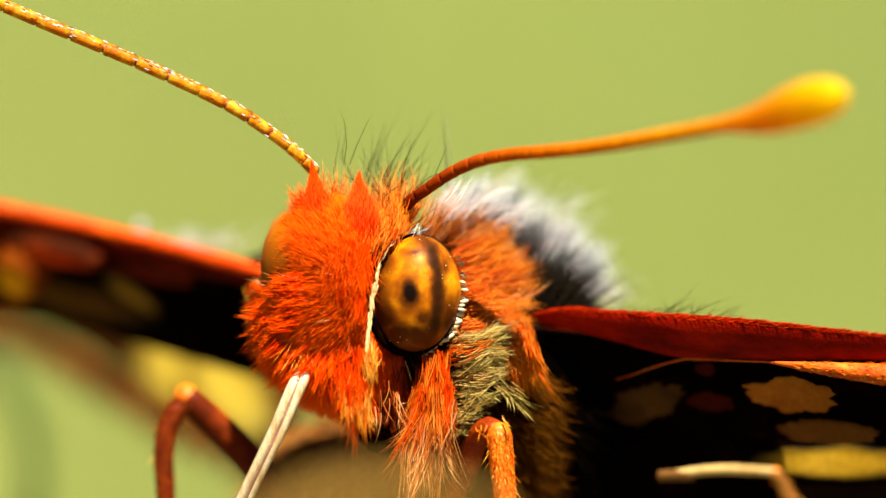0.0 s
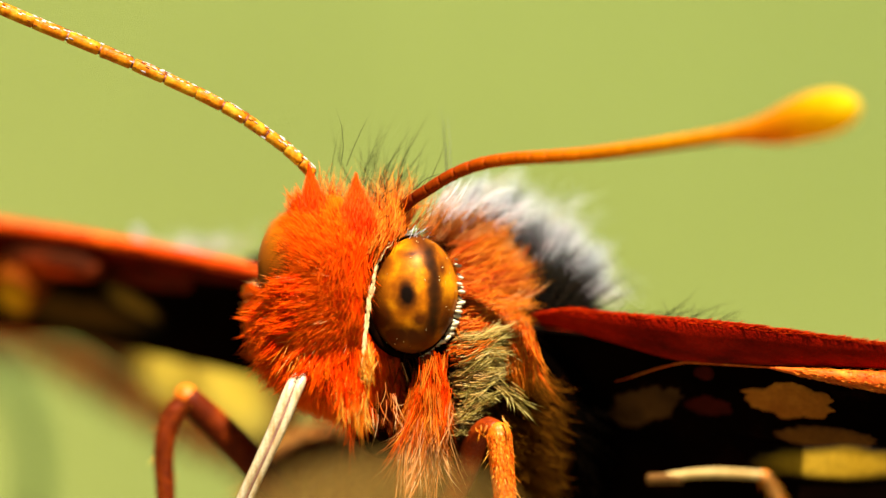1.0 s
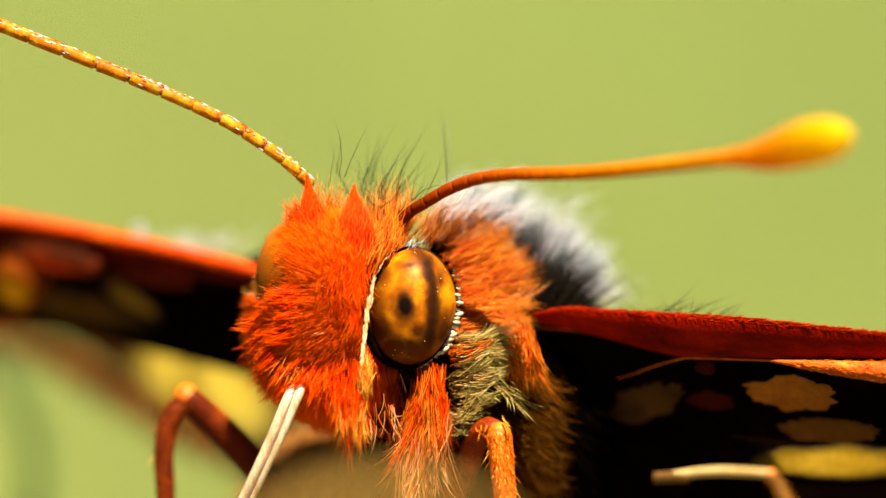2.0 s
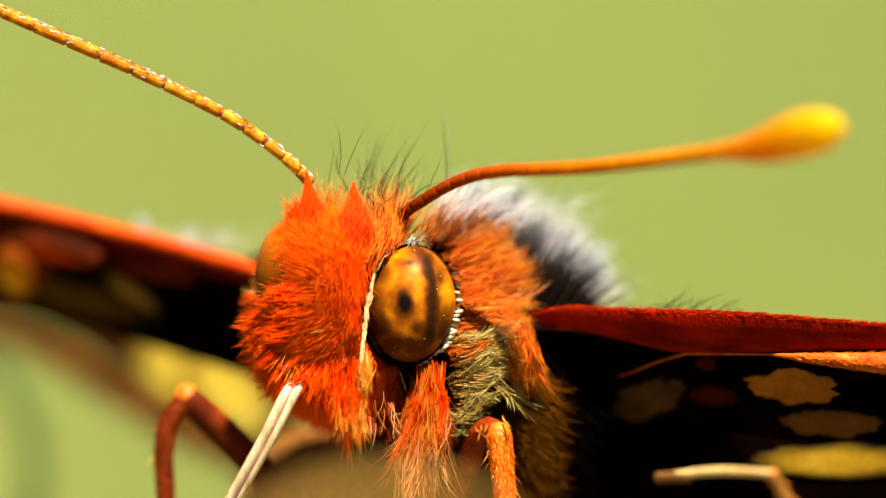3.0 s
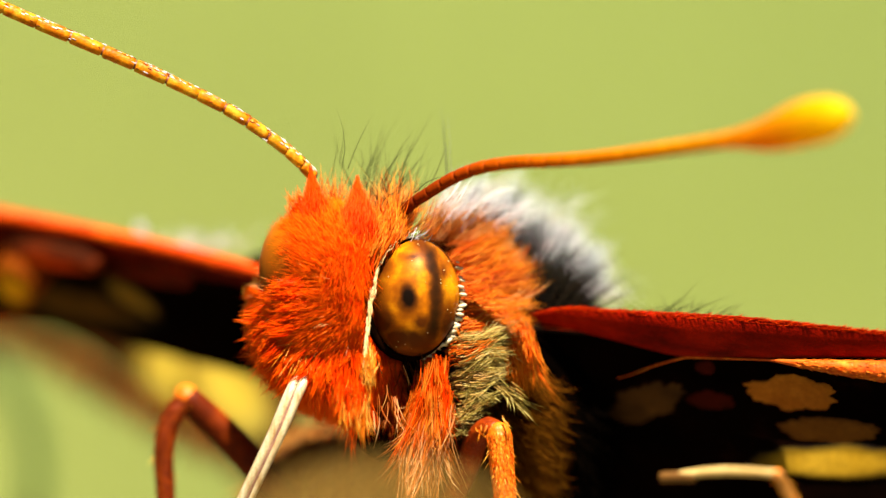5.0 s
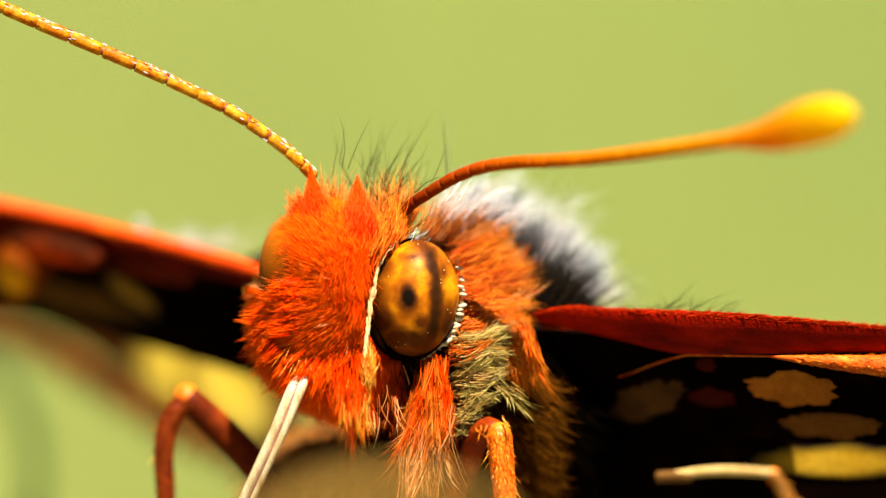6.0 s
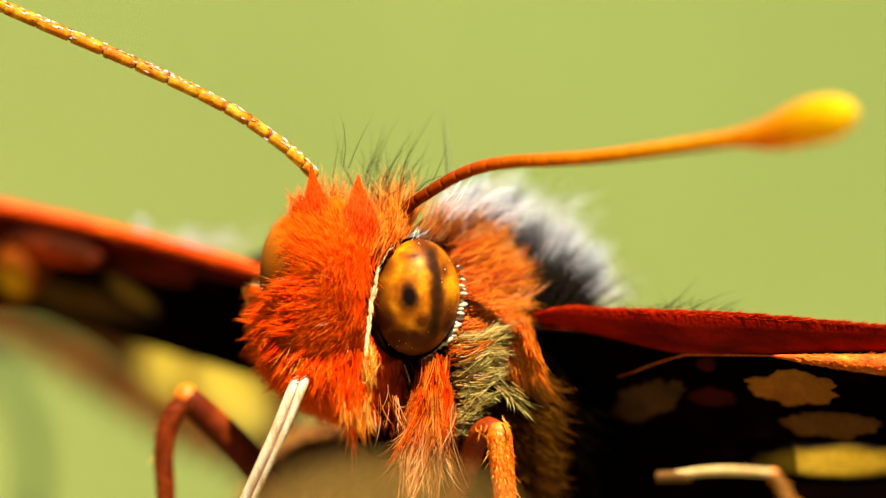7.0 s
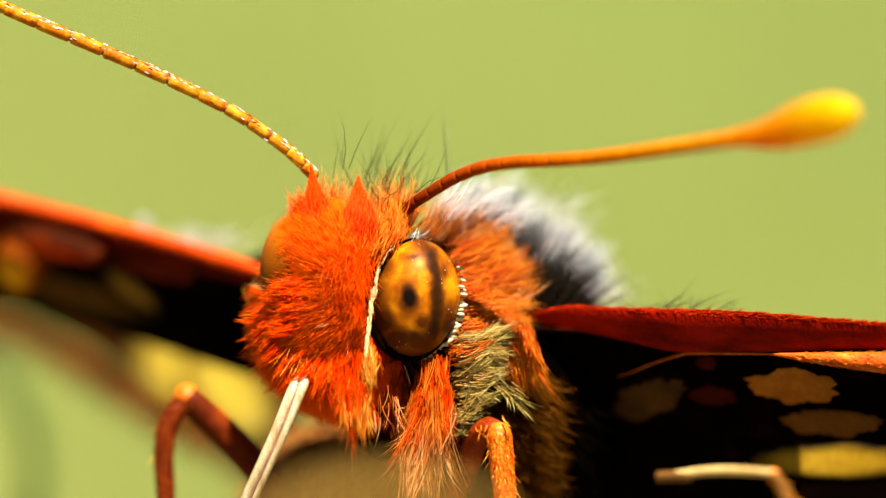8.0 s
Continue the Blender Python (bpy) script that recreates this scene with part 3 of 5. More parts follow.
def face_fur():
    rng = R(1)
    c0 = V((-0.480, -0.300, -0.440))
    out = []

    def keep(p, q):
        near_eye = ((p[:, 0] - EYE_C[0]) / 0.55) ** 2 + ((p[:, 2] - EYE_C[2]) / 0.76) ** 2 < 1.0
        far_eye = ((p[:, 0] - FAR_EYE[0] + 0.06) / 0.19) ** 2 + ((p[:, 2] - FAR_EYE[2] - 0.04) / 0.36) ** 2 < 1.0
        return (q[:, 1] < 0.45) & ~near_eye & ~far_eye

    def coat(p, way, length, radius, per, close):
        bend = clumped(rng, p, way, length, per, close) + rng.normal(0, 0.05, p.shape) + V((0, 0, -0.04))
        out.append(strands(rng, p, way, length, radius * rng.uniform(0.6, 1.3, len(p)), bend))

    p, q = on_ellipsoid(rng, 38000, *SKULL, keep=keep)
    d = p - c0
    d[:, 1] = 0
    far = np.linalg.norm(d, axis=1)
    flow = d / (far[:, None] + 0.25) + V((-0.12, 0, 0.0))
    way = unit(flow * 1.0 + q * 0.5 + rng.normal(0, 0.11, p.shape))
    low = np.clip((-1.06 - p[:, 2]) / 0.6, 0, 1) * (0.2 + 0.8 * np.exp(-((p[:, 0] + 1.08) / 0.3) ** 2))
    way = unit(way + low[:, None] * V((0.0, -0.1, -0.55)))
    length = (0.27 + 0.08 * np.clip(far, 0, 1.0) + 0.08 * low + 0.12 * np.clip(p[:, 2] + 0.35, 0, 0.6)) * rng.uniform(0.7, 1.2, len(p))
    coat(p, way, length, 0.0054, 10, (0.15 + 0.6 * np.clip(far - 0.5, 0, 0.8))[:, None])
    fp, fq = on_ellipsoid(rng, 10000, *FOREHEAD, keep=lambda a, b: b[:, 1] < 0.2)
    fway = unit((fp - c0) * V((0.6, 0, 0.6)) + V((-0.15, -0.1, 0.55)) + fq * 0.35 + rng.normal(0, 0.10, fp.shape))
    coat(fp, fway, rng.uniform(0.25, 0.45, len(fp)), 0.0055, 8, 0.3)
    beside = [[(-1.226, -0.340, 0.273), (-1.292, -0.400, -0.260), (-1.425, -0.400, -0.859)], [(-1.079, -0.330, 0.240), (-1.158, -0.420, -0.293), (-1.251, -0.420, -0.992)], [(-0.933, -0.270, 0.107), (-1.039, -0.400, -0.393), (-1.132, -0.440, -1.058)], [(-0.880, -0.270, -0.027), (-0.979, -0.400, -0.459), (-1.052, -0.450, -1.191)]]
    out.append(combed(rng, beside, 190, 12, 0.0050, (-0.05, 0.6), (0.25, 0.45), 0.04, 0.04, 0.3, 0.10))
    temple = [[(-1.494, -0.100, 0.007), (-1.728, -0.100, 0.140), (-1.923, 0.000, 0.260)], [(-1.494, -0.100, 0.207), (-1.694, -0.100, 0.354), (-1.856, 0.000, 0.501)], [(-1.461, -0.100, 0.374), (-1.614, -0.100, 0.527), (-1.736, 0.000, 0.688)]]
    out.append(combed(rng, temple, 70, 10, 0.0050, (0.0, 0.5), (0.35, 0.6), 0.035, 0.05, 0.6, 0.10))
    edge = [[(-1.997, 0.100, -0.561), (-2.150, 0.000, -0.628), (-2.336, 0.000, -0.661)], [(-1.963, 0.050, -0.895), (-2.150, 0.000, -0.995), (-2.377, 0.000, -1.075)], [(-1.863, 0.050, -1.129), (-2.062, -0.050, -1.301), (-2.270, 0.000, -1.429)], [(-1.696, 0.000, -1.295), (-1.861, -0.100, -1.494), (-2.015, -0.050, -1.675)], [(-1.494, -0.100, -1.394), (-1.627, -0.200, -1.627), (-1.761, -0.150, -1.827)]]
    out.append(combed(rng, edge, 260, 10, 0.0050, (-0.1, 0.45), (0.35, 0.65), 0.03, 0.12, 0.6, 0.10))
    rear = [[(x - 0.04, y + 0.25, z) for x, y, z in q] for q in edge]
    out.append(combed(rng, rear, 150, 10, 0.0050, (-0.1, 0.35), (0.35, 0.65), 0.03, 0.12, 0.6, 0.10))
    left = [[(-1.493, -0.200, -1.060), (-1.759, -0.300, -1.259), (-2.093, -0.200, -1.327)], [(-1.460, -0.200, -1.193), (-1.692, -0.350, -1.459), (-1.959, -0.250, -1.659)], [(-1.393, -0.250, -1.260), (-1.545, -0.380, -1.591), (-1.659, -0.300, -1.859)], [(-1.292, -0.300, -1.326), (-1.358, -0.420, -1.658), (-1.372, -0.350, -1.991)]]
    out.append(combed(rng, left, 150, 12, 0.0060, (0.0, 0.4), (0.35, 0.6), 0.035, 0.05, 0.7, 0.07))
    out.append(combed(rng, [[(-1.493, -0.250, -0.327), (-1.891, -0.350, -0.393), (-2.195, -0.100, -0.394)], [(-1.493, -0.280, -0.593), (-1.891, -0.360, -0.693), (-2.228, -0.100, -0.727)], [(-1.493, -0.280, -0.893), (-1.925, -0.360, -1.026), (-2.295, -0.100, -1.094)]], 120, 11, 0.0060, (0.0, 0.4), (0.3, 0.5), 0.035, 0.05, 0.7, 0.08))
    return joined_fur(out)


def glint_hair():
    """Single paler hairs that stand out of the face fur on its outer side, as glints."""
    rng = R(9)
    p, q = on_ellipsoid(rng, 420, *SKULL, keep=lambda p, q: (q[:, 1] < 0.1) & (p[:, 0] < -1.0) & (p[:, 2] < -0.2))
    way = unit((p - V((-0.48, 0.2, -0.44))) * V((1, 0, 1)) + q * 0.5 + rng.normal(0, 0.15, p.shape))
    return strands(rng, p, way, rng.uniform(0.3, 0.44, len(p)), 0.0062 * rng.uniform(0.6, 1.2, len(p)), rng.normal(0, 0.08, p.shape))


part("glint_hair", glint_hair(), PEACH_FUR, head, "single pale orange hairs added as glints on the face", kind="stuff")


def horn_fur():
    rng = R(8)
    out = []
    for line, r0, n in HORNS:
        l = smooth_line(line, 30)
        n = int(n * 2.2)
        t = 0.05 + 0.95 * rng.random(n)
        k = (t * 29).astype(int)
        h = rng.normal(size=(n, 3))
        h[:, 1] = -abs(h[:, 1])
        h = unit(h)
        rad = r0 * (1 - 0.93 * t)
        ahead = unit(np.gradient(l, axis=0))[k]
        out.append(strands(rng, l[k] + h * rad[:, None], unit(ahead + h * 0.06 - h * 0.25 * t[:, None] + rng.normal(0, 0.05, (n, 3))), rng.uniform(0.16, 0.40, n) * (1 - 0.5 * t), 0.0048 * rng.uniform(0.6, 1.3, n)))
    return joined_fur(out)


part("tuft_fur", horn_fur(), HORN_FUR, head, "two pointed red-orange tufts on the forehead", kind="stuff")


def lip_fur():
    rng = R(6)
    chin = [[(-1.326, -0.280, -1.259), (-1.345, -0.380, -1.591), (-1.318, -0.380, -1.991)], [(-1.172, -0.360, -1.259), (-1.198, -0.460, -1.657), (-1.211, -0.460, -2.123)], [(-1.025, -0.420, -1.258), (-1.051, -0.500, -1.723), (-1.078, -0.480, -2.309)], [(-0.892, -0.450, -1.291), (-0.905, -0.520, -1.723), (-0.925, -0.500, -2.289)]]
    return combed(rng, chin, 60, 13, 0.0050, (-0.1, 0.4), (0.35, 0.65), 0.035, 0.06, 0.93, 0.11)


part("lip_fur", lip_fur(), ORANGE_FUR, head, "pointed orange fur below the face", kind="stuff")
part("face_fur", face_fur(), ORANGE_FUR, head, "dense orange-red face fur", kind="stuff")


def crown_fur():
    rng = R(2)
    sweep = [[(-0.959, -0.300, -0.193), (-0.860, -0.250, 0.140), (-0.774, -0.100, 0.540)], [(-0.793, -0.250, -0.193), (-0.640, -0.180, 0.173), (-0.527, 0.000, 0.641)], [(-0.693, -0.200, -0.127), (-0.527, -0.120, 0.207), (-0.374, 0.100, 0.608)], [(-0.627, -0.180, -0.093), (-0.480, -0.080, 0.140), (-0.327, 0.100, 0.374)]]
    return joined_fur([tuft(rng, 160, (-1.281, 0.100, 0.507), (0.2, 0.2, 0.2), (-1.281, 0.100, 0.774), (0.25, 0.2, 0.2), 0.005, 0.1),
                       combed(rng, sweep, 130, 10, 0.0056, (0.0, 0.5), (0.3, 0.5), 0.035, 0.06, 0.5, 0.1),
                       tuft(rng, 500, (-0.627, 0.100, 0.274), (0.36, 0.3, 0.3), (-0.561, 0.150, 0.641), (0.45, 0.3, 0.32), 0.005, 0.14)])


def chin_hair():
    rng = R(4)
    chin = [[(-1.251, -0.420, -1.658), (-1.264, -0.480, -1.923), (-1.278, -0.460, -2.176)], [(-1.145, -0.460, -1.657), (-1.171, -0.520, -1.956), (-1.198, -0.500, -2.289)], [(-1.011, -0.500, -1.657), (-1.038, -0.560, -1.989), (-1.064, -0.520, -2.421)], [(-0.891, -0.520, -1.656), (-0.904, -0.560, -1.989), (-0.925, -0.540, -2.375)]]
    rim_hair = [[(-0.878, -0.520, -1.158), (-0.891, -0.560, -1.456), (-0.904, -0.560, -1.789)], [(-0.825, -0.500, -1.191), (-0.811, -0.540, -1.457), (-0.838, -0.540, -1.756)]]
    return joined_fur([combed(rng, chin, 60, 8, 0.0052, (-0.25, 0.4), (0.35, 0.6), 0.03, 0.04, 0.85, 0.10),
                       combed(rng, rim_hair, 16, 9, 0.0068, (0.0, 0.5), (0.3, 0.5), 0.03, 0.03, 0.6, 0.1),
                       tuft(rng, 60, (-1.591, -0.300, -1.245), (0.2, 0.05, 0.12), (-1.689, -0.450, -1.603), (0.3, 0.1, 0.15), 0.0075, 0.08, 0.5)])


part("chin_bristles", combed(R(10), [[(-0.826, -0.340, -1.658), (-0.799, -0.360, -2.025), (-0.773, -0.340, -2.458)], [(-0.693, -0.300, -1.626), (-0.626, -0.320, -1.992), (-0.560, -0.300, -2.425)], [(-0.546, -0.250, -1.659), (-0.440, -0.270, -1.992), (-0.307, -0.250, -2.359)]], 22, 1, 0.0068, (0.0, 0.5), (0.3, 0.55), 0.03, 0.06, 0.0, 0.2), PEACH_FUR, head, "single pale bristles between the palps", kind="stuff")
part("chin_hair", chin_hair(), GOLD_FUR, head, "pale golden hair under the face", kind="stuff")
part("crown_fur", crown_fur(), COLLAR_FUR, head, "thin orange-gold fur on the crown", kind="stuff")


def bristles():
    rng = R(3)
    out = [tuft(rng, 110, (-0.661, 0.200, 0.577), (0.4, 0.3, 0.2), (-0.594, 0.250, 0.935), (0.6, 0.4, 0.4), 0.0048, 0.3),
           tuft(rng, 10, (-0.828, 0.200, 0.741), 0.2, (-0.681, 0.250, 1.369), 0.2, 0.0055, 0.25),
           tuft(rng, 5, (-1.227, 0.100, 0.821), 0.15, (-1.247, 0.100, 1.194), 0.35, 0.0048, 0.35)]
    return joined_fur(out)


part("pale_bristles", tuft(R(7), 45, (-0.600, 0.250, 0.500), (0.45, 0.3, 0.2), (-0.500, 0.300, 0.800), (0.6, 0.4, 0.35), 0.0055, 0.3), CREAM_FUR, head, "thin pale hairs on the crown", kind="stuff")
part("bristles", bristles(), BLACK_FUR, head, "thin dark bristles on the crown", kind="stuff")

# fills the gap behind the palps in the colour of shade
part("throat", ellipsoid((-0.631, 0.800, -1.906), (0.5, 0.35, 0.62)), SHADE_SKIN, head, "throat between the palps, near black for the shade there")

# palps
PALPS = [([(-1.106, -0.100, -1.059), (-1.012, -0.250, -1.458), (-0.985, -0.250, -1.857)], 0.13, 1200, ORANGE_FUR, (-0.05, -0.15, -1.0)),
         ([(-0.080, 0.150, -1.328), (-0.160, 0.050, -1.727), (-0.280, 0.050, -2.227)], 0.17, 1800, COLLAR_FUR, (0.05, -0.1, -1.0)),
         ([(-0.628, 0.200, -1.328), (-0.561, 0.250, -1.663), (-0.481, 0.300, -1.931)], 0.15, 260, RUST_FUR, (0.1, -0.1, -1.0))]


def palp_fur(k, line, r, n, flow):
    rng = R(20 + k)
    l = smooth_line(line, 40)
    i = rng.integers(0, 40, n)
    q = rng.normal(size=(n, 3))
    q /= np.linalg.norm(q, axis=1)[:, None]
    p = l[i] + q * r * 0.9
    way = unit(V(flow) + q * 0.3 + rng.normal(0, 0.1, p.shape))
    length = rng.uniform(0.22, 0.48, n)
    return strands(rng, p, way, length, 0.006 * rng.uniform(0.6, 1.3, n), rng.normal(0, 0.08, p.shape))


for k, (line, r, n, fur, flow) in enumerate(PALPS):
    l = smooth_line(line, 12)
    part("palp", tube(l, r * np.linspace(1, 0.6, 12)), HEAD_SKIN, head)
    if k != 1:
        part("palp_fur", palp_fur(k, line, r, n, flow), fur, head, kind="stuff")

PALP_COMB = [[(-0.200, 0.000, -1.429), (-0.334, -0.100, -1.961), (-0.507, -0.120, -2.595), (-0.587, -0.100, -3.162)], [(-0.133, -0.080, -1.328), (-0.213, -0.140, -1.927), (-0.347, -0.150, -2.594), (-0.414, -0.100, -3.162)], [(-0.053, -0.080, -1.288), (-0.060, -0.140, -1.894), (-0.160, -0.140, -2.561), (-0.213, -0.100, -3.129)], [(0.020, 0.000, -1.355), (0.080, -0.080, -1.828), (0.027, -0.100, -2.395), (-0.027, -0.100, -2.929)]]
part("palp_fur", combed(R(21), PALP_COMB, 40, 13, 0.0047, (-0.04, 0.38), (0.2, 0.42), 0.03, 0.06, 0.8, 0.12), ORANGE_FUR, head, kind="stuff")
part("palp_fur", combed(R(25), PALP_COMB, 85, 11, 0.0047, (-0.02, 0.4), (0.2, 0.4), 0.03, 0.06, 0.8, 0.12), COLLAR_FUR, head, kind="stuff")
part("palp_fur", combed(R(24), PALP_COMB, 55, 10, 0.0058, (0.28, 0.60), (0.28, 0.45), 0.05, 0.05, 0.5, 0.14), PEACH_FUR, head, "pale orange fringe of the palp", kind="stuff")

part("compound_eye", ellipsoid(EYE_C, EYE_R, EYE_TURN, 72, 44), EYE_SKIN, head, "amber compound eye with a black spot and dark band", pivot=EYE_C)
part("compound_eye", ellipsoid(FAR_EYE, (0.36, 0.5, 0.58), (0, 5, 0), 64, 40), FAR_EYE_SKIN, head, "amber compound eye, painted darker as in shade", pivot=FAR_EYE)


# dark tube laid where shade falls between eye and rim scales
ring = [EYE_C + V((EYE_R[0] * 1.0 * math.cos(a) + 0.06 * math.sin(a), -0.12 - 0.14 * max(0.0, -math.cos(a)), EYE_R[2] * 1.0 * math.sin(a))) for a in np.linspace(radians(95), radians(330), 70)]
part("eye_shade_line", tube(np.array(ring), 0.05 * np.sin(np.linspace(0.15, np.pi - 0.15, 70)), 8), SHADE_SKIN, head, "dark line laid as shade round the eye")


def rim_scale(a, grow, size, depth, tilt):
    """One white scale beside the eye, at the angle a round it."""
    c = (EYE_C[0] + EYE_R[0] * grow * math.cos(a) + 0.06 * math.sin(a), EYE_C[1] + depth, EYE_C[2] + EYE_R[2] * grow * math.sin(a))
    return ellipsoid(c, size, (0, tilt, 0), 10, 6)


rng = R(31)
for i in range(25):
    a = radians(34 - i * 4.4 + rng.normal(0, 1.0))
    g = (0.55 + 0.035 * i if i < 16 else 1.1 - 0.05 * (i - 16)) * rng.uniform(0.8, 1.2)
    part("rim_scale", rim_scale(a, rng.uniform(1.02, 1.11), (0.055 * g, 0.024, 0.026 * g), -0.02 - 0.08 * rng.random(), rng.uniform(-35, 45) - i), WHITE_SCALE, head)
rim = smooth_line([(-0.566, -0.300, 0.060), (-0.718, -0.360, -0.153), (-0.811, -0.420, -0.459), (-0.857, -0.450, -0.758), (-0.891, -0.470, -1.057), (-0.917, -0.500, -1.322), (-0.917, -0.520, -1.482)], 110)
along = unit(np.gradient(rim, axis=0))
for k, (c, d) in enumerate(zip(rim, along)):
    g = rng.uniform(0.7, 1.25) * (0.32 if k < 26 else 0.9)
    part("rim_scale", ellipsoid(c + rng.normal(0, 0.010, 3), (0.0125 * g, 0.012, 0.07 * g), (0, math.degrees(math.atan2(d[0], d[2])) + rng.uniform(-9, 7), 0), 8, 6), CREAM_SCALE, head)


def eye_glints():
    """Pale specks set on the eye to stand in for glints."""
    rng = R(34)
    p, q = on_ellipsoid(rng, 20, EYE_C, EYE_R * 1.004, EYE_TURN, keep=lambda p, q: q[:, 1] < -0.25)
    return merged([ellipsoid(c, (0.009 * g, 0.007, 0.006 * g), (0, rng.uniform(0, 180), 0), 6, 4) for c, g in zip(p, rng.uniform(0.4, 1.1, len(p)))])


part("eye_glints", eye_glints(), CREAM_SCALE, head, "pale specks added as glints on the eye", kind="stuff")


def brow():
    rng = R(32)
    return tuft(rng, 30, (-0.333, -0.080, 0.107), 0.10, (-0.233, -0.150, 0.196), (0.18, 0.12, 0.06), 0.0075, 0.3)


part("brow_tuft", brow(), WHITE_FUR, head, "white scales over the eye", kind="stuff")


def cheek():
    rng = R(33)
    return tuft(rng, 70, (-0.327, 0.100, -1.274), 0.35, (-0.307, 0.100, -1.561), 0.4, 0.008, 0.1)


part("cheek_bristles", cheek(), BROWN_FUR, head, kind="stuff")

# ---- proboscis ----
PRO_PIV = (-1.518, -0.200, -1.258)
PRO_LINE = smooth_line([(-1.523, 0.050, -1.263), (-1.692, -0.400, -1.592), (-1.941, -0.500, -2.187), (-2.287, -0.400, -2.932), (-2.658, -0.100, -3.791), (-2.905, 0.600, -4.946), (-2.954, 1.400, -5.982)], 60)
proboscis = part("proboscis", tube(PRO_LINE + V((0.012, -0.055, 0.006)), 0.020, 10), GROOVE_SKIN, butterfly, "ivory feeding tube of two joined halves", pivot=PRO_PIV)
for side, r in ((-1, 0.064), (1, 0.064)):
    w = np.linspace(1.0, 0.6, 60) * np.clip(0.35 + np.linspace(0, 6, 60), 0, 1)
    part("proboscis_half", tube(PRO_LINE + V((0.068 * side, -0.02, 0.028 * side)) * w[:, None], r * w, 14), TUBE_SKIN, proboscis)

# ---- antennae ----
def antenna(points, joints, r0, r1, materials, label, tip_r, tip_from, pivot, flakes=0, club=None, gap=0.012):
    """Ringed antenna: one piece a ring, a dark joint between, and a club at its end."""
    line = smooth_line(points, 400)
    n = len(line)
    shaft_end = int(n * tip_from)
    core = part("antenna", tube(line[:shaft_end:4], r0 * 0.8, 10), JOINT_SKIN, butterfly, label, pivot=pivot)
    d = np.r_[0, np.cumsum(np.linalg.norm(np.diff(line, axis=0), axis=1))]
    cuts = [0.0]
    k = 0
    while cuts[-1] < d[shaft_end - 1] - 0.12:
        cuts.append(min(cuts[-1] + joints[min(k, len(joints) - 1)], d[shaft_end - 1]))
        k += 1
    for a, b in zip(cuts[:-1], cuts[1:]):
        i = np.searchsorted(d, np.linspace(a + gap, b - gap, 7)).clip(0, n - 1)
        q = (a + b) / 2 / d[shaft_end - 1]
        r = r0 + (r1 - r0) * q
        part("antenna_ring", tube(line[i], r * V([0.96, 0.99, 1.0, 1.0, 1.01, 1.02, 0.98]), 14), materials[min(int(q * len(materials)), len(materials) - 1)], core)
    if flakes:
        rng = R(55)
        k = rng.integers(2, shaft_end - 4, flakes)
        ahead = unit(np.gradient(line, axis=0))[k]
        # flecks gather on the sunward side; the white ones double as glints
        h = unit(rng.normal(size=(flakes, 3)) * V((0.5, 0.6, 0.5)) + V((0.3, -0.35, 0.8)))
        h = unit(h - (h * ahead).sum(1)[:, None] * ahead)
        part("antenna_flecks", strands(rng, line[k] + h * r0 * 1.03, unit(ahead + h * 0.05), rng.uniform(0.03, 0.08, flakes), 0.010), WHITE_FUR, core, "loose white scales that also stand in for glints", kind="stuff")
        k = np.minimum(k + rng.integers(2, 30, flakes), shaft_end - 4)
        ahead = unit(np.gradient(line, axis=0))[k]
        h = unit(h - (h * ahead).sum(1)[:, None] * ahead)
        part("antenna_flecks", strands(rng, line[k] + h * r0 * 1.03, unit(ahead + h * 0.08), rng.uniform(0.03, 0.07, flakes), 0.008), DARK_FUZZ, core, "loose dark scales", kind="stuff")
    c = line[shaft_end - 6:]
    s = np.linspace(0, 1, len(c))
    prof = r1 + (tip_r - r1) * (1 - np.cos(np.pi * np.clip(s / 0.72, 0, 1))) / 2
    prof *= np.sqrt(np.clip(1 - ((s - 0.72) / 0.285).clip(0) ** 2, 0.004, 1))
    i = np.linspace(0, len(c) - 1, 40).astype(int)
    part("antenna_club", tube(c[i], prof[i], 24), club or CLUB_SKIN, core, "glossy yellow-orange antenna club")
    return core


RANT_PIV, LANT_PIV = (-0.507, 0.000, 0.287), (-1.520, 0.000, 0.873)
antenna_r = antenna([(-0.520, 0.050, 0.260), (-0.400, -0.100, 0.486), (-0.160, -0.300, 0.659), (0.140, -0.500, 0.837), (0.438, -0.700, 0.949), (0.802, -0.950, 1.007), (1.230, -1.250, 1.025), (1.754, -1.600, 1.055), (2.276, -2.000, 1.112), (2.795, -2.400, 1.181), (3.376, -2.800, 1.263), (3.799, -3.150, 1.318), (4.271, -3.500, 1.458), (4.734, -3.900, 1.552)],
    [0.22], 0.068, 0.095, (ANT_GRADED,), "orange-red ringed antenna with a yellow club", 0.272, 0.72, RANT_PIV, club=ANT_GRADED, gap=0.006)
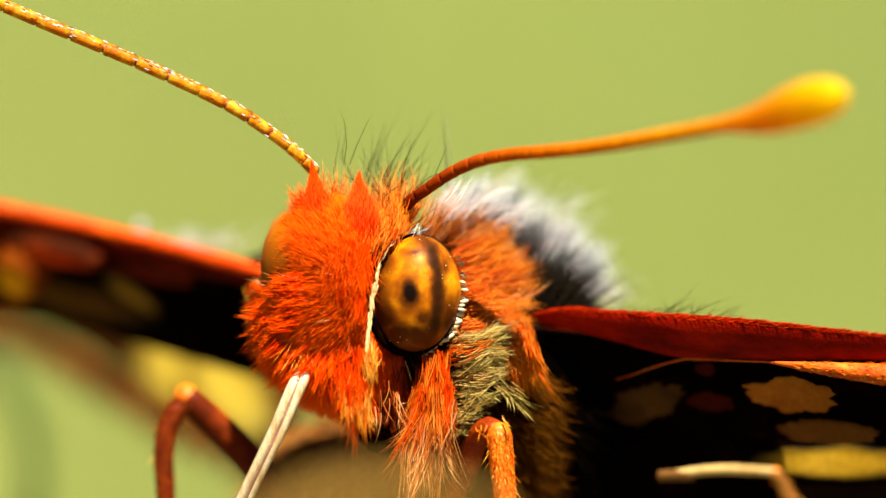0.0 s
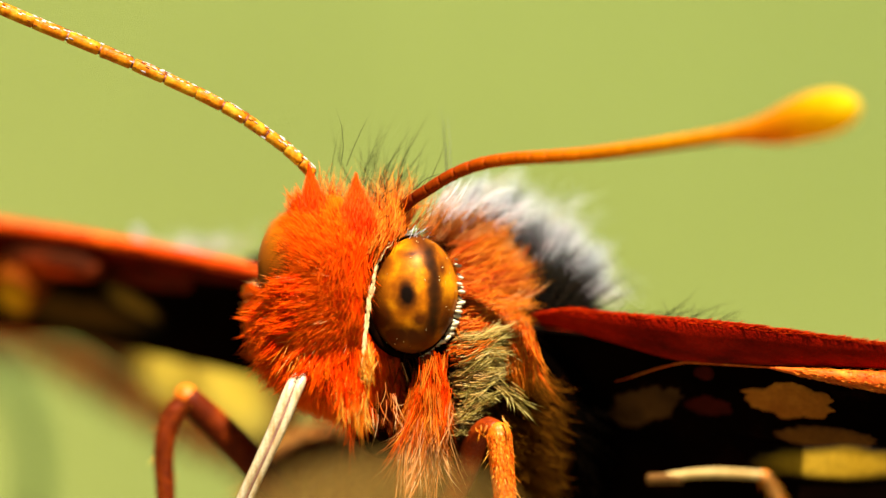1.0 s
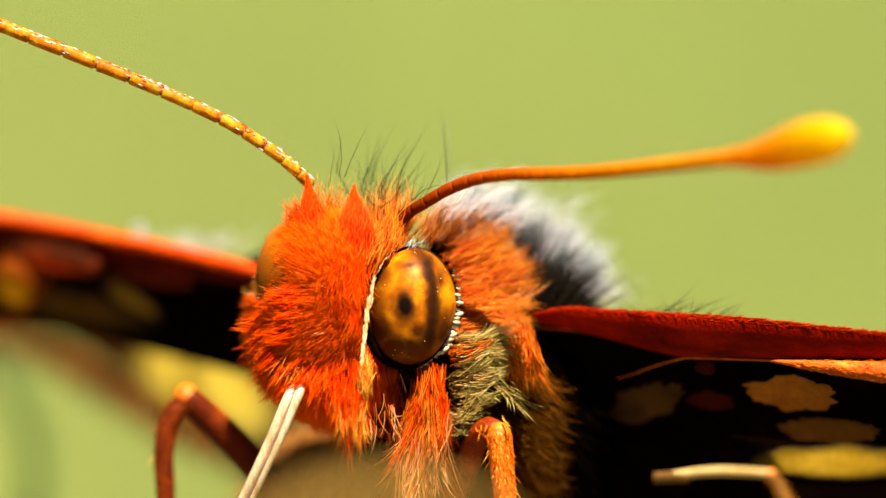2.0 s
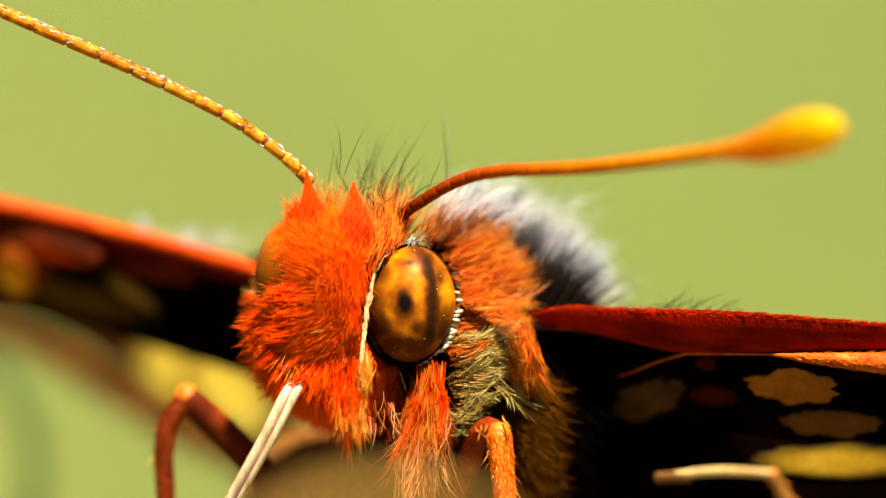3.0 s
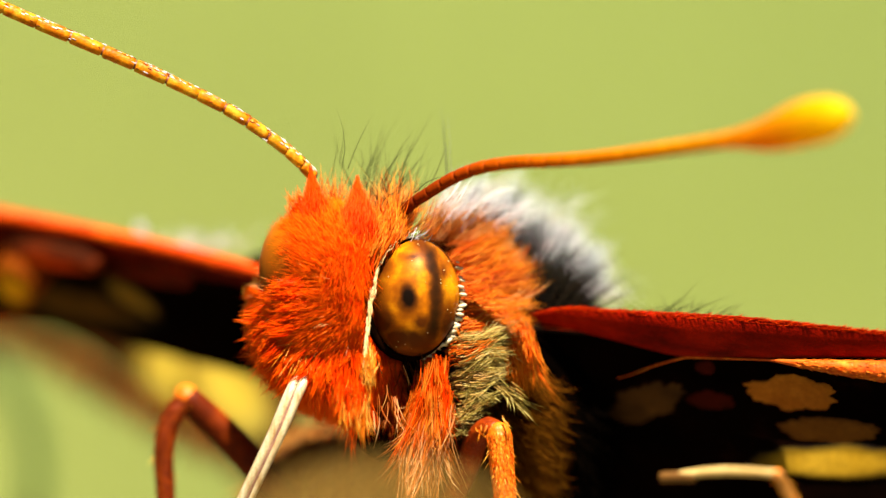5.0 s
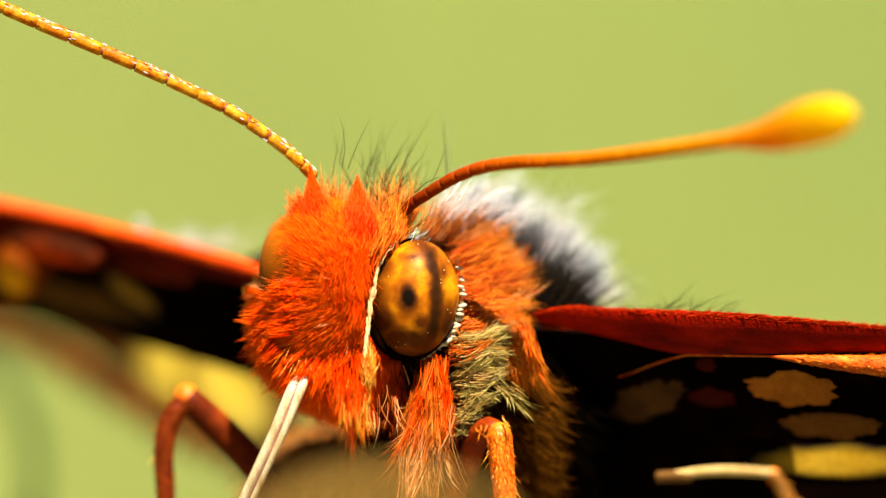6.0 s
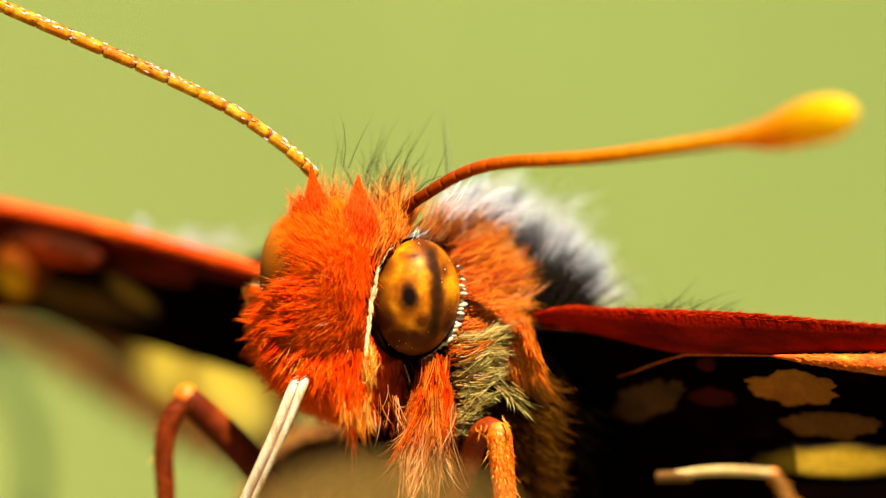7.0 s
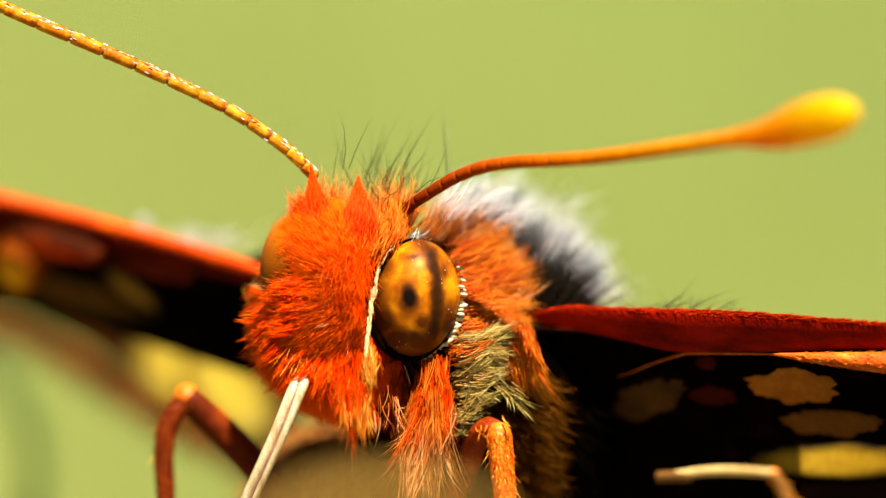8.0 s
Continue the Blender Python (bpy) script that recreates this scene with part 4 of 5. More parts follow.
antenna_l = antenna([(-1.507, 0.050, 0.847), (-1.660, 0.000, 1.007), (-1.860, 0.000, 1.187), (-2.126, -0.020, 1.386), (-2.426, -0.050, 1.586), (-2.759, -0.080, 1.766), (-3.158, -0.100, 1.959), (-3.624, -0.120, 2.172), (-4.156, -0.150, 2.404), (-4.688, -0.180, 2.630), (-5.220, -0.200, 2.863), (-6.019, -0.200, 3.202), (-6.951, -0.200, 3.569), (-7.883, -0.200, 3.835), (-8.682, -0.200, 4.001)],
    [0.2, 0.24, 0.28, 0.3, 0.32, 0.35, 0.4, 0.42, 0.42], 0.072, 0.084, (ANT_SKIN,), "golden-yellow ringed antenna with dark joints", 0.3, 0.8, LANT_PIV, 170, gap=0.016)

# ---- thorax and abdomen ----
THORAX = ((0.819, 2.300, -1.787), (1.35, 1.75, 1.75))
NECK = ((0.296, 1.350, -0.074), (0.52, 0.42, 0.42))
COLLAR = ((0.107, 1.000, -1.013), (0.72, 0.75, 0.85))
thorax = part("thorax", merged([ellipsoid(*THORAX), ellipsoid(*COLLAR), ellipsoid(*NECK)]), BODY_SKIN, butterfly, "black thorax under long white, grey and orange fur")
part("abdomen", tube(smooth_line([(1.140, 4.500, -1.984), (1.587, 8.000, -2.240), (1.987, 12.000, -2.513), (2.251, 15.500, -2.788)], 24), 1.25 * np.sqrt(1 - np.linspace(0.0, 0.97, 24) ** 3), 24), BODY_SKIN, butterfly, "black abdomen behind the thorax")


def back_fur(seed, n, keep, length, radius, lean):
    rng = R(seed)
    p, q = on_ellipsoid(rng, n, *THORAX, keep=keep)
    way = unit(q * 0.7 + V(lean) + rng.normal(0, 0.14, p.shape))
    return strands(rng, p, way, length * rng.uniform(0.5, 1.2, len(p)), radius * rng.uniform(0.6, 1.3, len(p)), rng.normal(0, 0.12, p.shape), 5)


BACK_COMB = [[(-0.216, 2.000, 0.311), (-0.040, 2.100, 0.549), (0.189, 2.200, 0.834)], [(0.074, 2.200, 0.244), (0.366, 2.300, 0.515), (0.686, 2.400, 0.807)], [(0.366, 2.400, 0.109), (0.720, 2.500, 0.381), (1.113, 2.600, 0.652)], [(0.651, 2.400, -0.095), (1.045, 2.500, 0.156), (1.454, 2.600, 0.381)], [(0.868, 2.400, -0.332), (1.276, 2.500, -0.095), (1.704, 2.600, 0.074)], [(1.058, 2.400, -0.536), (1.500, 2.500, -0.332), (1.943, 2.600, -0.210)], [(1.194, 2.400, -0.739), (1.670, 2.500, -0.604), (2.112, 2.600, -0.550)]]
part("back_fur", combed(R(41), BACK_COMB[1:], 190, 11, 0.0065, (0.0, 0.45), (0.35, 0.65), 0.05, 0.25, 0.6, 0.12), BACK_FUR, thorax, "grey fur with white tips on the back", kind="stuff")
part("back_fur", combed(R(42), BACK_COMB, 135, 5, 0.0056, (0.0, 0.65), (0.35, 0.6), 0.06, 0.35, 0.4, 0.16), WHITE_FUR, thorax, "long white fur on the back", kind="stuff")
part("back_fur", combed(R(57), BACK_COMB[3:], 60, 5, 0.0062, (0.5, 0.85), (0.25, 0.4), 0.05, 0.3, 0.6, 0.2), WHITE_FUR, thorax, "white wisps above the wing root", kind="stuff")
part("back_fur", combed(R(52), BACK_COMB, 60, 2, 0.006, (0.6, 0.8), (0.4, 0.7), 0.08, 0.3, 0.2, 0.25), WHITE_FUR, thorax, "thin long pale hairs on the back", kind="stuff")


SHOULDER_COMB = [[(-0.214, 0.750, 0.287), (-0.060, 0.900, 0.527), (0.107, 1.100, 0.808)], [(0.093, 0.750, 0.354), (0.320, 0.900, 0.607), (0.587, 1.100, 0.848)], [(0.427, 0.750, 0.327), (0.694, 0.900, 0.567), (0.988, 1.100, 0.754)], [(0.761, 0.750, 0.174), (1.041, 0.900, 0.381), (1.342, 1.100, 0.527)]]
part("back_fur", combed(R(43), SHOULDER_COMB, 40, 5, 0.0052, (0.0, 0.55), (0.3, 0.6), 0.06, 0.3, 0.4, 0.16), WHITE_FUR, thorax, "pale grey wisps over the orange nape", kind="stuff")

part("under_fur", back_fur(44, 700, lambda p, q: (q[:, 2] > 0.2) & (p[:, 0] > 0.95) & (p[:, 2] > -0.6) & (q[:, 1] < 0.5), 0.36, 0.009, (0.6, 0.0, 0.5)), GREY_FUR, thorax, "dark grey under-fur on the back", kind="stuff")


def flank():
    rng = R(47)
    return joined_fur([tuft(rng, 800, (1.046, 0.900, -0.697), (0.42, 0.25, 0.3), (1.329, 1.000, -0.329), (0.6, 0.3, 0.45), 0.010, 0.12), tuft(rng, 250, (0.646, 1.300, -0.195), (0.4, 0.3, 0.3), (0.881, 1.400, 0.209), (0.4, 0.3, 0.4), 0.010, 0.12)])


part("flank_fur", flank(), BLACK_FUR, thorax, "black fur above the wing root", kind="stuff")
# side fur made near black, the wing's shade put into its colour
SHADED_SIDE_FUR = hair("shaded_side_hair", [(0.0, (0.001, 0.0008, 0.0006)), (1.0, (0.005, 0.003, 0.0015))], spec=0.0)
part("side_fur", back_fur(43, 2400, lambda p, q: (q[:, 2] < 0.0) & (q[:, 1] < 0.3) & (p[:, 0] > 1.25), 0.4, 0.009, (0.3, -0.1, -0.6)), SHADED_SIDE_FUR, thorax, "side fur painted near black for shade under the wing root", kind="stuff")
part("side_fur", back_fur(50, 11000, lambda p, q: (q[:, 2] < 0.15) & (q[:, 1] < 0.3) & (p[:, 0] < 1.3), 0.4, 0.0055, (0.6, -0.15, -0.4)), UMBER_FUR, thorax, "dull brown fur under the thorax", kind="stuff")


CHEST = ((-1.044, 2.600, -3.147), (1.2, 0.9, 1.15))
part("chest", ellipsoid(*CHEST), BODY_SKIN, butterfly, "furry tan-brown chest between the legs")


def chest_fur():
    rng = R(46)
    p, q = on_ellipsoid(rng, 5000, *CHEST, keep=lambda p, q: q[:, 1] < 0.4)
    way = unit(q * 0.5 + V((-0.05, -0.2, -0.8)) + rng.normal(0, 0.2, p.shape))
    return strands(rng, p, way, rng.uniform(0.25, 0.6, len(p)), 0.011 * rng.uniform(0.6, 1.3, len(p)), rng.normal(0, 0.1, p.shape))


part("chest_fur", chest_fur(), TAN_FUR, thorax, "tan-brown chest fur", kind="stuff")


COLLAR_COMB = [[(0.094, 0.620, -0.074), (0.322, 0.660, 0.087), (0.564, 0.800, 0.275)], [(0.188, 0.520, -0.261), (0.496, 0.580, -0.141), (0.812, 0.700, -0.027)], [(0.254, 0.380, -0.462), (0.589, 0.460, -0.395), (0.979, 0.600, -0.328)], [(0.288, 0.240, -0.629), (0.629, 0.360, -0.582), (1.018, 0.500, -0.596)], [(0.287, 0.160, -0.782), (0.622, 0.260, -0.742), (0.991, 0.400, -0.770)], [(0.261, 0.120, -0.929), (0.588, 0.180, -0.876), (0.943, 0.300, -0.876)], [(0.200, 0.080, -1.102), (0.508, 0.080, -1.029), (0.855, 0.150, -0.962)]]


def collar_fur():
    rng = R(44)
    drop = [[(0.722, 0.200, -0.963), (0.788, 0.080, -1.329), (0.828, 0.080, -1.663)], [(0.809, 0.250, -0.796), (0.895, 0.120, -1.229), (0.975, 0.120, -1.717)], [(0.943, 0.320, -0.796), (1.056, 0.200, -1.230), (1.190, 0.200, -1.698)]]
    return joined_fur([combed(rng, COLLAR_COMB, 400, 12, 0.0050, (-0.05, 0.45), (0.4, 0.75), 0.045, 0.05, 0.4, 0.12, points=6), combed(rng, drop, 80, 12, 0.0062, (0.0, 0.45), (0.35, 0.6), 0.04, 0.06, 0.6, 0.09)])


part("long_hair", tuft(R(51), 3, (0.074, 0.450, 0.709), (0.05, 0.1, 0.1), (0.047, 0.500, 1.759), (0.05, 0.1, 0.2), 0.006, 0.04, 0.85), GREY_FUR, thorax, kind="stuff")


def nape_fur():
    rng = R(48)
    nape = [[(-0.262, 0.900, 0.107), (-0.081, 0.900, 0.356), (0.108, 1.000, 0.625)], [(0.040, 0.800, 0.040), (0.255, 0.800, 0.275), (0.497, 0.900, 0.510)], [(0.362, 0.750, -0.060), (0.631, 0.800, 0.107), (0.880, 0.900, 0.242)], [(0.644, 0.700, -0.262), (0.859, 0.750, -0.141), (1.081, 0.900, -0.094)]]
    return combed(rng, nape, 100, 10, 0.0066, (0.0, 0.5), (0.35, 0.6), 0.05, 0.12, 0.5, 0.12)


part("nape_fur", nape_fur(), NAPE_FUR, thorax, "tan-orange fur between eye and back", kind="stuff")
part("collar_fur", collar_fur(), COLLAR_FUR, thorax, "orange fur behind the eye", kind="stuff")


RUFF_COMB = [[(0.107, 0.080, -1.155), (0.407, -0.040, -1.048), (0.828, 0.050, -0.928)], [(0.120, 0.080, -1.343), (0.440, -0.050, -1.208), (0.855, 0.050, -1.088)], [(0.107, 0.080, -1.516), (0.414, -0.050, -1.435), (0.828, 0.050, -1.249)], [(0.107, 0.080, -1.690), (0.400, -0.050, -1.568), (0.788, 0.050, -1.476)], [(0.094, 0.080, -1.850), (0.374, -0.050, -1.822), (0.741, 0.050, -1.623)], [(0.067, 0.080, -2.010), (0.274, -0.030, -1.982), (0.521, 0.050, -1.823)], [(0.027, 0.080, -2.184), (0.187, 0.000, -2.143), (0.387, 0.050, -2.010)]]


def ruff():
    rng = R(45)
    tail = [[(0.588, 0.020, -1.516), (0.808, -0.020, -1.662), (1.095, 0.000, -1.829)], [(0.574, 0.020, -1.622), (0.788, -0.020, -1.742), (1.075, 0.000, -1.916)]]
    return joined_fur([combed(rng, RUFF_COMB, 75, 12, 0.0058, (0.0, 0.5), (0.35, 0.6), 0.032, 0.04, 0.7, 0.14, points=7, wave=0.035), combed(rng, RUFF_COMB[:3], 50, 12, 0.0058, (0.1, 0.5), (0.35, 0.55), 0.032, 0.03, 0.6, 0.12, points=7, wave=0.03), combed(rng, tail, 7, 8, 0.0066, (0.0, 0.3), (0.5, 0.8), 0.03, 0.03, 0.7, 0.1)])


part("pale_ruff", combed(R(54), RUFF_COMB[:4], 62, 11, 0.0054, (0.1, 0.55), (0.35, 0.6), 0.03, 0.04, 0.7, 0.14, points=7, wave=0.03), PALE_FUR, thorax, "pale cream locks behind the cheek", kind="stuff")
part("collar_fur", combed(R(55), COLLAR_COMB[3:], 70, 9, 0.0052, (0.1, 0.5), (0.4, 0.7), 0.04, 0.04, 0.6, 0.14, points=6), PEACH_FUR, thorax, "pale golden streaks in the collar", kind="stuff")
part("collar_fur", combed(R(56), COLLAR_COMB[1:4], 100, 10, 0.0052, (0.25, 0.6), (0.35, 0.6), 0.045, 0.05, 0.5, 0.14, points=6), RUST_FUR, thorax, "rust-red fur at the collar's outer side", kind="stuff")
part("collar_fur", combed(R(58), RUFF_COMB[:2], 36, 10, 0.0050, (-0.05, 0.3), (0.3, 0.55), 0.035, 0.05, 0.6, 0.14, points=6, wave=0.02), COLLAR_FUR, thorax, kind="stuff")
part("under_ruff", combed(R(53), [[(x, y + 0.1, z) for x, y, z in q] for q in RUFF_COMB], 90, 10, 0.0066, (0.0, 0.5), (0.25, 0.45), 0.05, 0.05, 0.4, 0.15), OLIVE_FUR, thorax, "dark olive fur behind the cheek", kind="stuff")
part("ruff", ruff(), CREAM_FUR, thorax, "wavy cream and olive fur behind the cheek", kind="stuff")

# ---- legs ----
def leg(points, radii, label, material, spines=40, seed=60, fuzz=None, via=None, upper=None, bend=None):
    """A leg of thigh, shin and foot: points are hip, knee, ankle and toe; via bends the thigh into an arch at the knee."""
    fuzz = fuzz or ORANGE_FUR
    hip, knee, ankle, toe = (V(p, float) for p in points)
    rt, rs = radii
    thigh = part("leg", tube(smooth_line([hip, *(via or [hip * 0.5 + knee * 0.5 + V((0, 0, 0.05))]), knee], 20), rt * (0.9 + 0.2 * np.sin(np.linspace(0.3, 3.0, 20))), 16), upper or material, butterfly, label, pivot=hip)
    # knees stay bright, so a darkened leg looks sunlit there
    part("knee", ellipsoid(knee, ((rs + rt) * 0.5,) * 3, (0, 0, 0), 20, 12), LEG_SKIN, thigh)
    part("shin", tube(smooth_line([knee, V(bend) if bend else knee * 0.5 + ankle * 0.5, ankle], 24), rs * np.linspace(1.0, 0.8, 24), 16), material, thigh)
    t = smooth_line([ankle, ankle * 0.4 + toe * 0.6, toe], 24)
    part("foot", tube(t, rs * (0.62 + 0.12 * np.cos(np.linspace(0, 30, 24))), 12), material, thigh)
    rng = R(seed)
    bone = smooth_line([knee, V(bend) if bend else knee * 0.5 + ankle * 0.5, ankle], 61)
    ahead = unit(np.gradient(bone, axis=0))

    def on_shin(u, grow):
        """Places round the shin, u of its length from the knee, with their outward and forward ways."""
        k = (np.clip(u, 0, 1) * 60).astype(int)
        q = rng.normal(size=(len(u), 3))
        q = unit(q - (q * ahead[k]).sum(1)[:, None] * ahead[k])
        return bone[k] + q * (rs * grow * (1 - 0.2 * u))[:, None], q, ahead[k]

    p, out, fore = on_shin(rng.random(spines), 0.9)
    way = unit(out * 0.6 + fore * 0.8)
    k = 1900
    c, cq, along = on_shin(rng.uniform(0.0, 1.0, k), 1.0)
    part("shin_fuzz", strands(rng, c, unit(cq * 0.06 + along + rng.normal(0, 0.06, cq.shape)), rng.uniform(0.04, 0.09, k), 0.0055), fuzz, thigh, kind="stuff")
    part("leg_spines", strands(rng, p, way, rng.uniform(0.08, 0.2, spines), 0.0058), GOLD_FUR, thigh, kind="stuff")
    return thigh


leg([(-1.820, 1.500, -3.060), (-3.050, 1.200, -1.760), (-3.300, 1.100, -3.087), (-3.390, 1.000, -6.579)], (0.178, 0.128), "bent rust leg painted dark for shade, its knee golden as if lit", SHADED_LEG, 14, 60, DARK_FUZZ, upper=SHADED_THIGH, bend=(-3.240, 1.150, -2.040))
near_leg = leg([(-0.027, 0.900, -3.212), (0.659, -0.300, -2.176), (0.764, -0.450, -3.250), (0.937, -0.400, -6.509)], (0.135, 0.15), "bent orange leg with bright golden scales", LEG_SKIN, 70, 61, COLLAR_FUR, via=[(0.294, 0.350, -2.546), (0.427, 0.000, -2.207), (0.546, -0.180, -2.104)], upper=SHADED_NEAR_THIGH)
part("knee_hair", combed(R(64), [[(0.413, -0.420, -2.004), (0.386, -0.500, -2.136), (0.412, -0.520, -2.322)], [(0.519, -0.460, -1.977), (0.492, -0.560, -2.135), (0.505, -0.580, -2.334)], [(0.726, -0.420, -2.017), (0.798, -0.500, -2.176), (0.805, -0.500, -2.389)]], 9, 3, 0.0055, (0.0, 0.5), (0.25, 0.4), 0.012, 0.02, 0.7, 0.15), GOLD_FUR, near_leg, "golden hairs over the knee", kind="stuff")
hind_leg = leg([(2.527, -1.400, -2.665), (3.853, -2.000, -2.605), (4.040, -2.000, -2.950), (4.340, -1.400, -6.566)], (0.052, 0.06), "pale straw-coloured leg under the wing", PALE_LEG, 20, 62, TAN_FUR)
# sleeve added over the inner end, where the leg comes out of shade
part("leg_shade_sleeve", tube(smooth_line([(2.507, -1.400, -2.665), (2.660, -1.460, -2.657), (2.900, -1.560, -2.655)], 10), 0.071, 14), SHADED_PALE_LEG, hind_leg, "brown sleeve added for the leg's shaded end")
leg([(-0.570, 2.600, -3.113), (-1.793, 2.800, -2.845), (-1.523, 3.000, -4.481), (-1.525, 3.200, -6.734)], (0.17, 0.13), "rust leg behind the feeding tube, painted dark for shade", SHADED_LEG, 20, 63, DARK_FUZZ)


# ---- wings ----
def wing(name, label, root, span, chord, length, depth, under, sag=0.0, plan=None, upper=None, lead=0.0):
    """A wing blade: upper and lower skin on a curved plan, from the root along span and back along chord."""
    S, C = unit(V([span], float))[0], V(chord, float)
    C = C - S * (C @ S)
    C /= np.linalg.norm(C)
    N = np.cross(S, C)
    N *= -np.sign(N[2]) if abs(N[2]) > 0.2 else np.sign(-N[1])
    ns, nc = 48, 28
    s = np.linspace(0, 1, ns)
    front = -0.02 - 0.35 * np.sin(np.pi * s) * 0.1
    back = depth * np.clip(0.35 + 1.4 * s - 1.25 * s**3, 0.05, None) * np.sqrt(np.clip(1 - s**6, 0.02, 1))
    if plan:
        back = np.interp(s * length, *zip(*plan))
    v = []
    for i in range(ns):
        for j in range(nc):
            q = j / (nc - 1)
            c = lead + front[i] * length * 0.1 + q * back[i]
            h = sag * (c / depth) ** 2 + 0.02 * math.sin(c * 9 + s[i] * 5) * min(1, c)
            v.append(V(root) + S * s[i] * length + C * c + N * h)
    v = np.array(v)
    n = ns * nc
    v = np.concatenate([v, v - N * 0.05])
    f = []
    for i in range(ns - 1):
        for j in range(nc - 1):
            a = i * nc + j
            f.append((a, a + 1, a + nc + 1, a + nc))
            f.append((n + a, n + a + nc, n + a + nc + 1, n + a + 1))
    edge = [j for j in range(nc)] + [i * nc + nc - 1 for i in range(1, ns)] + [(ns - 1) * nc + j for j in range(nc - 2, -1, -1)] + [i * nc for i in range(ns - 2, 0, -1)]
    for a, b in zip(edge, edge[1:] + edge[:1]):
        f.append((a, n + a, n + b, b))
    ob = part(name, (v, f), under, butterfly, label, pivot=root)
    top = np.array([vv - N * 0.07 for vv in v[:n]])
    tf = [q for q in f[: 2 * (ns - 1) * (nc - 1): 2]]
    part("wing_upper_side", (np.concatenate([top, top + N * 0.012]), tf + [tuple(n + k for k in q[::-1]) for q in tf]), upper or WING_TOP, ob)
    return ob, S, C, N


def spot(ob, root, S, C, N, s, c, rs, rc, material, seed, sag=0.0, depth=1.0, rough=0.14, turn=0.0, lift=0.02):
    """A patch of coloured scales with a ragged edge on a wing's under side."""
    rng = R(seed)
    k = 48
    a = np.linspace(0, 2 * np.pi, k, endpoint=False)
    w = np.ones(k)
    for h in range(2, 9):
        w += 0.55 * rough * rng.normal() / h * np.cos(h * a + rng.uniform(0, 6.3))
    w += rng.normal(0, rough * 0.35, k)
    ct, st = math.cos(radians(turn)), math.sin(radians(turn))
    vs = []
    al = []
    for ring, hh, core in ((1.0, 0.0, 0.0), (0.93, 1.0, 0.07), (0.75, 1.05, 0.3), (0.5, 1.1, 0.65), (0.25, 1.15, 0.95)):
        al += [core] * k
        for x, g in zip(a, w):
            u, t = rs * g * ring * math.cos(x), rc * g * ring * math.sin(x)
            ss, cc = s + u * ct - t * st, c + u * st + t * ct
            vs.append(V(root) + S * ss + C * cc + N * (sag * (cc / depth) ** 2 + lift * hh))
    vs.append(V(root) + S * s + C * c + N * (sag * (c / depth) ** 2 + lift * 1.2))
    al.append(1.0)
    f = []
    for r in range(4):
        for j in range(k):
            i = (j + 1) % k
            f.append((r * k + j, r * k + i, (r + 1) * k + i, (r + 1) * k + j))
    f += [(4 * k + j, 4 * k + (j + 1) % k, 5 * k) for j in range(k)]
    return part("wing_spot", (np.array(vs), f, np.array(al)), material, ob)


def costa(ob, root, S, C, start, length, r0, r1, width, drop=0.0, seed=70, fuzz=900, face=(0, 0.94, 0.33), narrow=0.0):
    """The thick front vein of a wing with its coat of short scales."""
    t = np.linspace(start, length, 60)
    bow = 0.10 * np.sin(np.pi * np.clip((t - start) / 6.0, 0, 1))
    line = V(root) + S * t[:, None] + V((0, 0, 1)) * (bow - drop)[:, None]
    r = r0 + (r1 - r0) * np.clip(t / 6.0, 0, 1) - 0.4 * r1 * np.clip((t - 6) / length, 0, 1)
    r = r * np.clip(0.35 + 1.2 * (t - start), 0, 1)
    part("costal_vein", tube(line, r, 20, 1.0), COSTA_SKIN, ob, "thick red-orange front edge")
    # dark band below the bright vein paints the edge's shaded side
    wide = width * np.clip(0.28 + 0.46 * (t - start), 0, 1) * (1 - narrow * np.clip((t - 1.2) / 3.2, 0, 1)) * (1 - 0.5 * np.clip((t - 6) / length, 0, 1))
    part("costal_band", tube(line + V((0, face[2], -face[1])) * (wide * 0.97)[:, None], wide, 28, 0.25, face), BAND_SHADE_SKIN, ob, "dark red band painting the front edge's shaded under side")
    rng = R(seed)
    i = rng.uniform(0, np.searchsorted(t, 7.0), fuzz)
    k = i.astype(int)
    fr = (i - k)[:, None]
    c = line[k] * (1 - fr) + line[k + 1] * fr
    q = rng.normal(size=(fuzz, 3))
    q -= (q @ S)[:, None] * S
    q = unit(q)
    way = unit(q * 0.12 + S * 0.9 + rng.normal(0, 0.15, q.shape))
    part("vein_fuzz", strands(rng, c + q * r[k][:, None] * 0.97, way, rng.uniform(0.03, 0.09, fuzz), 0.006), RED_FUR, ob, kind="stuff")


FR_ROOT, FR_S, FR_C = (1.012, 0.750, -0.945), (0.965, -0.26, -0.075), (0.18, 0.65, -0.73)
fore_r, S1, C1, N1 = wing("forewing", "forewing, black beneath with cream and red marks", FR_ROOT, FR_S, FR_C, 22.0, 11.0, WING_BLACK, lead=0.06)


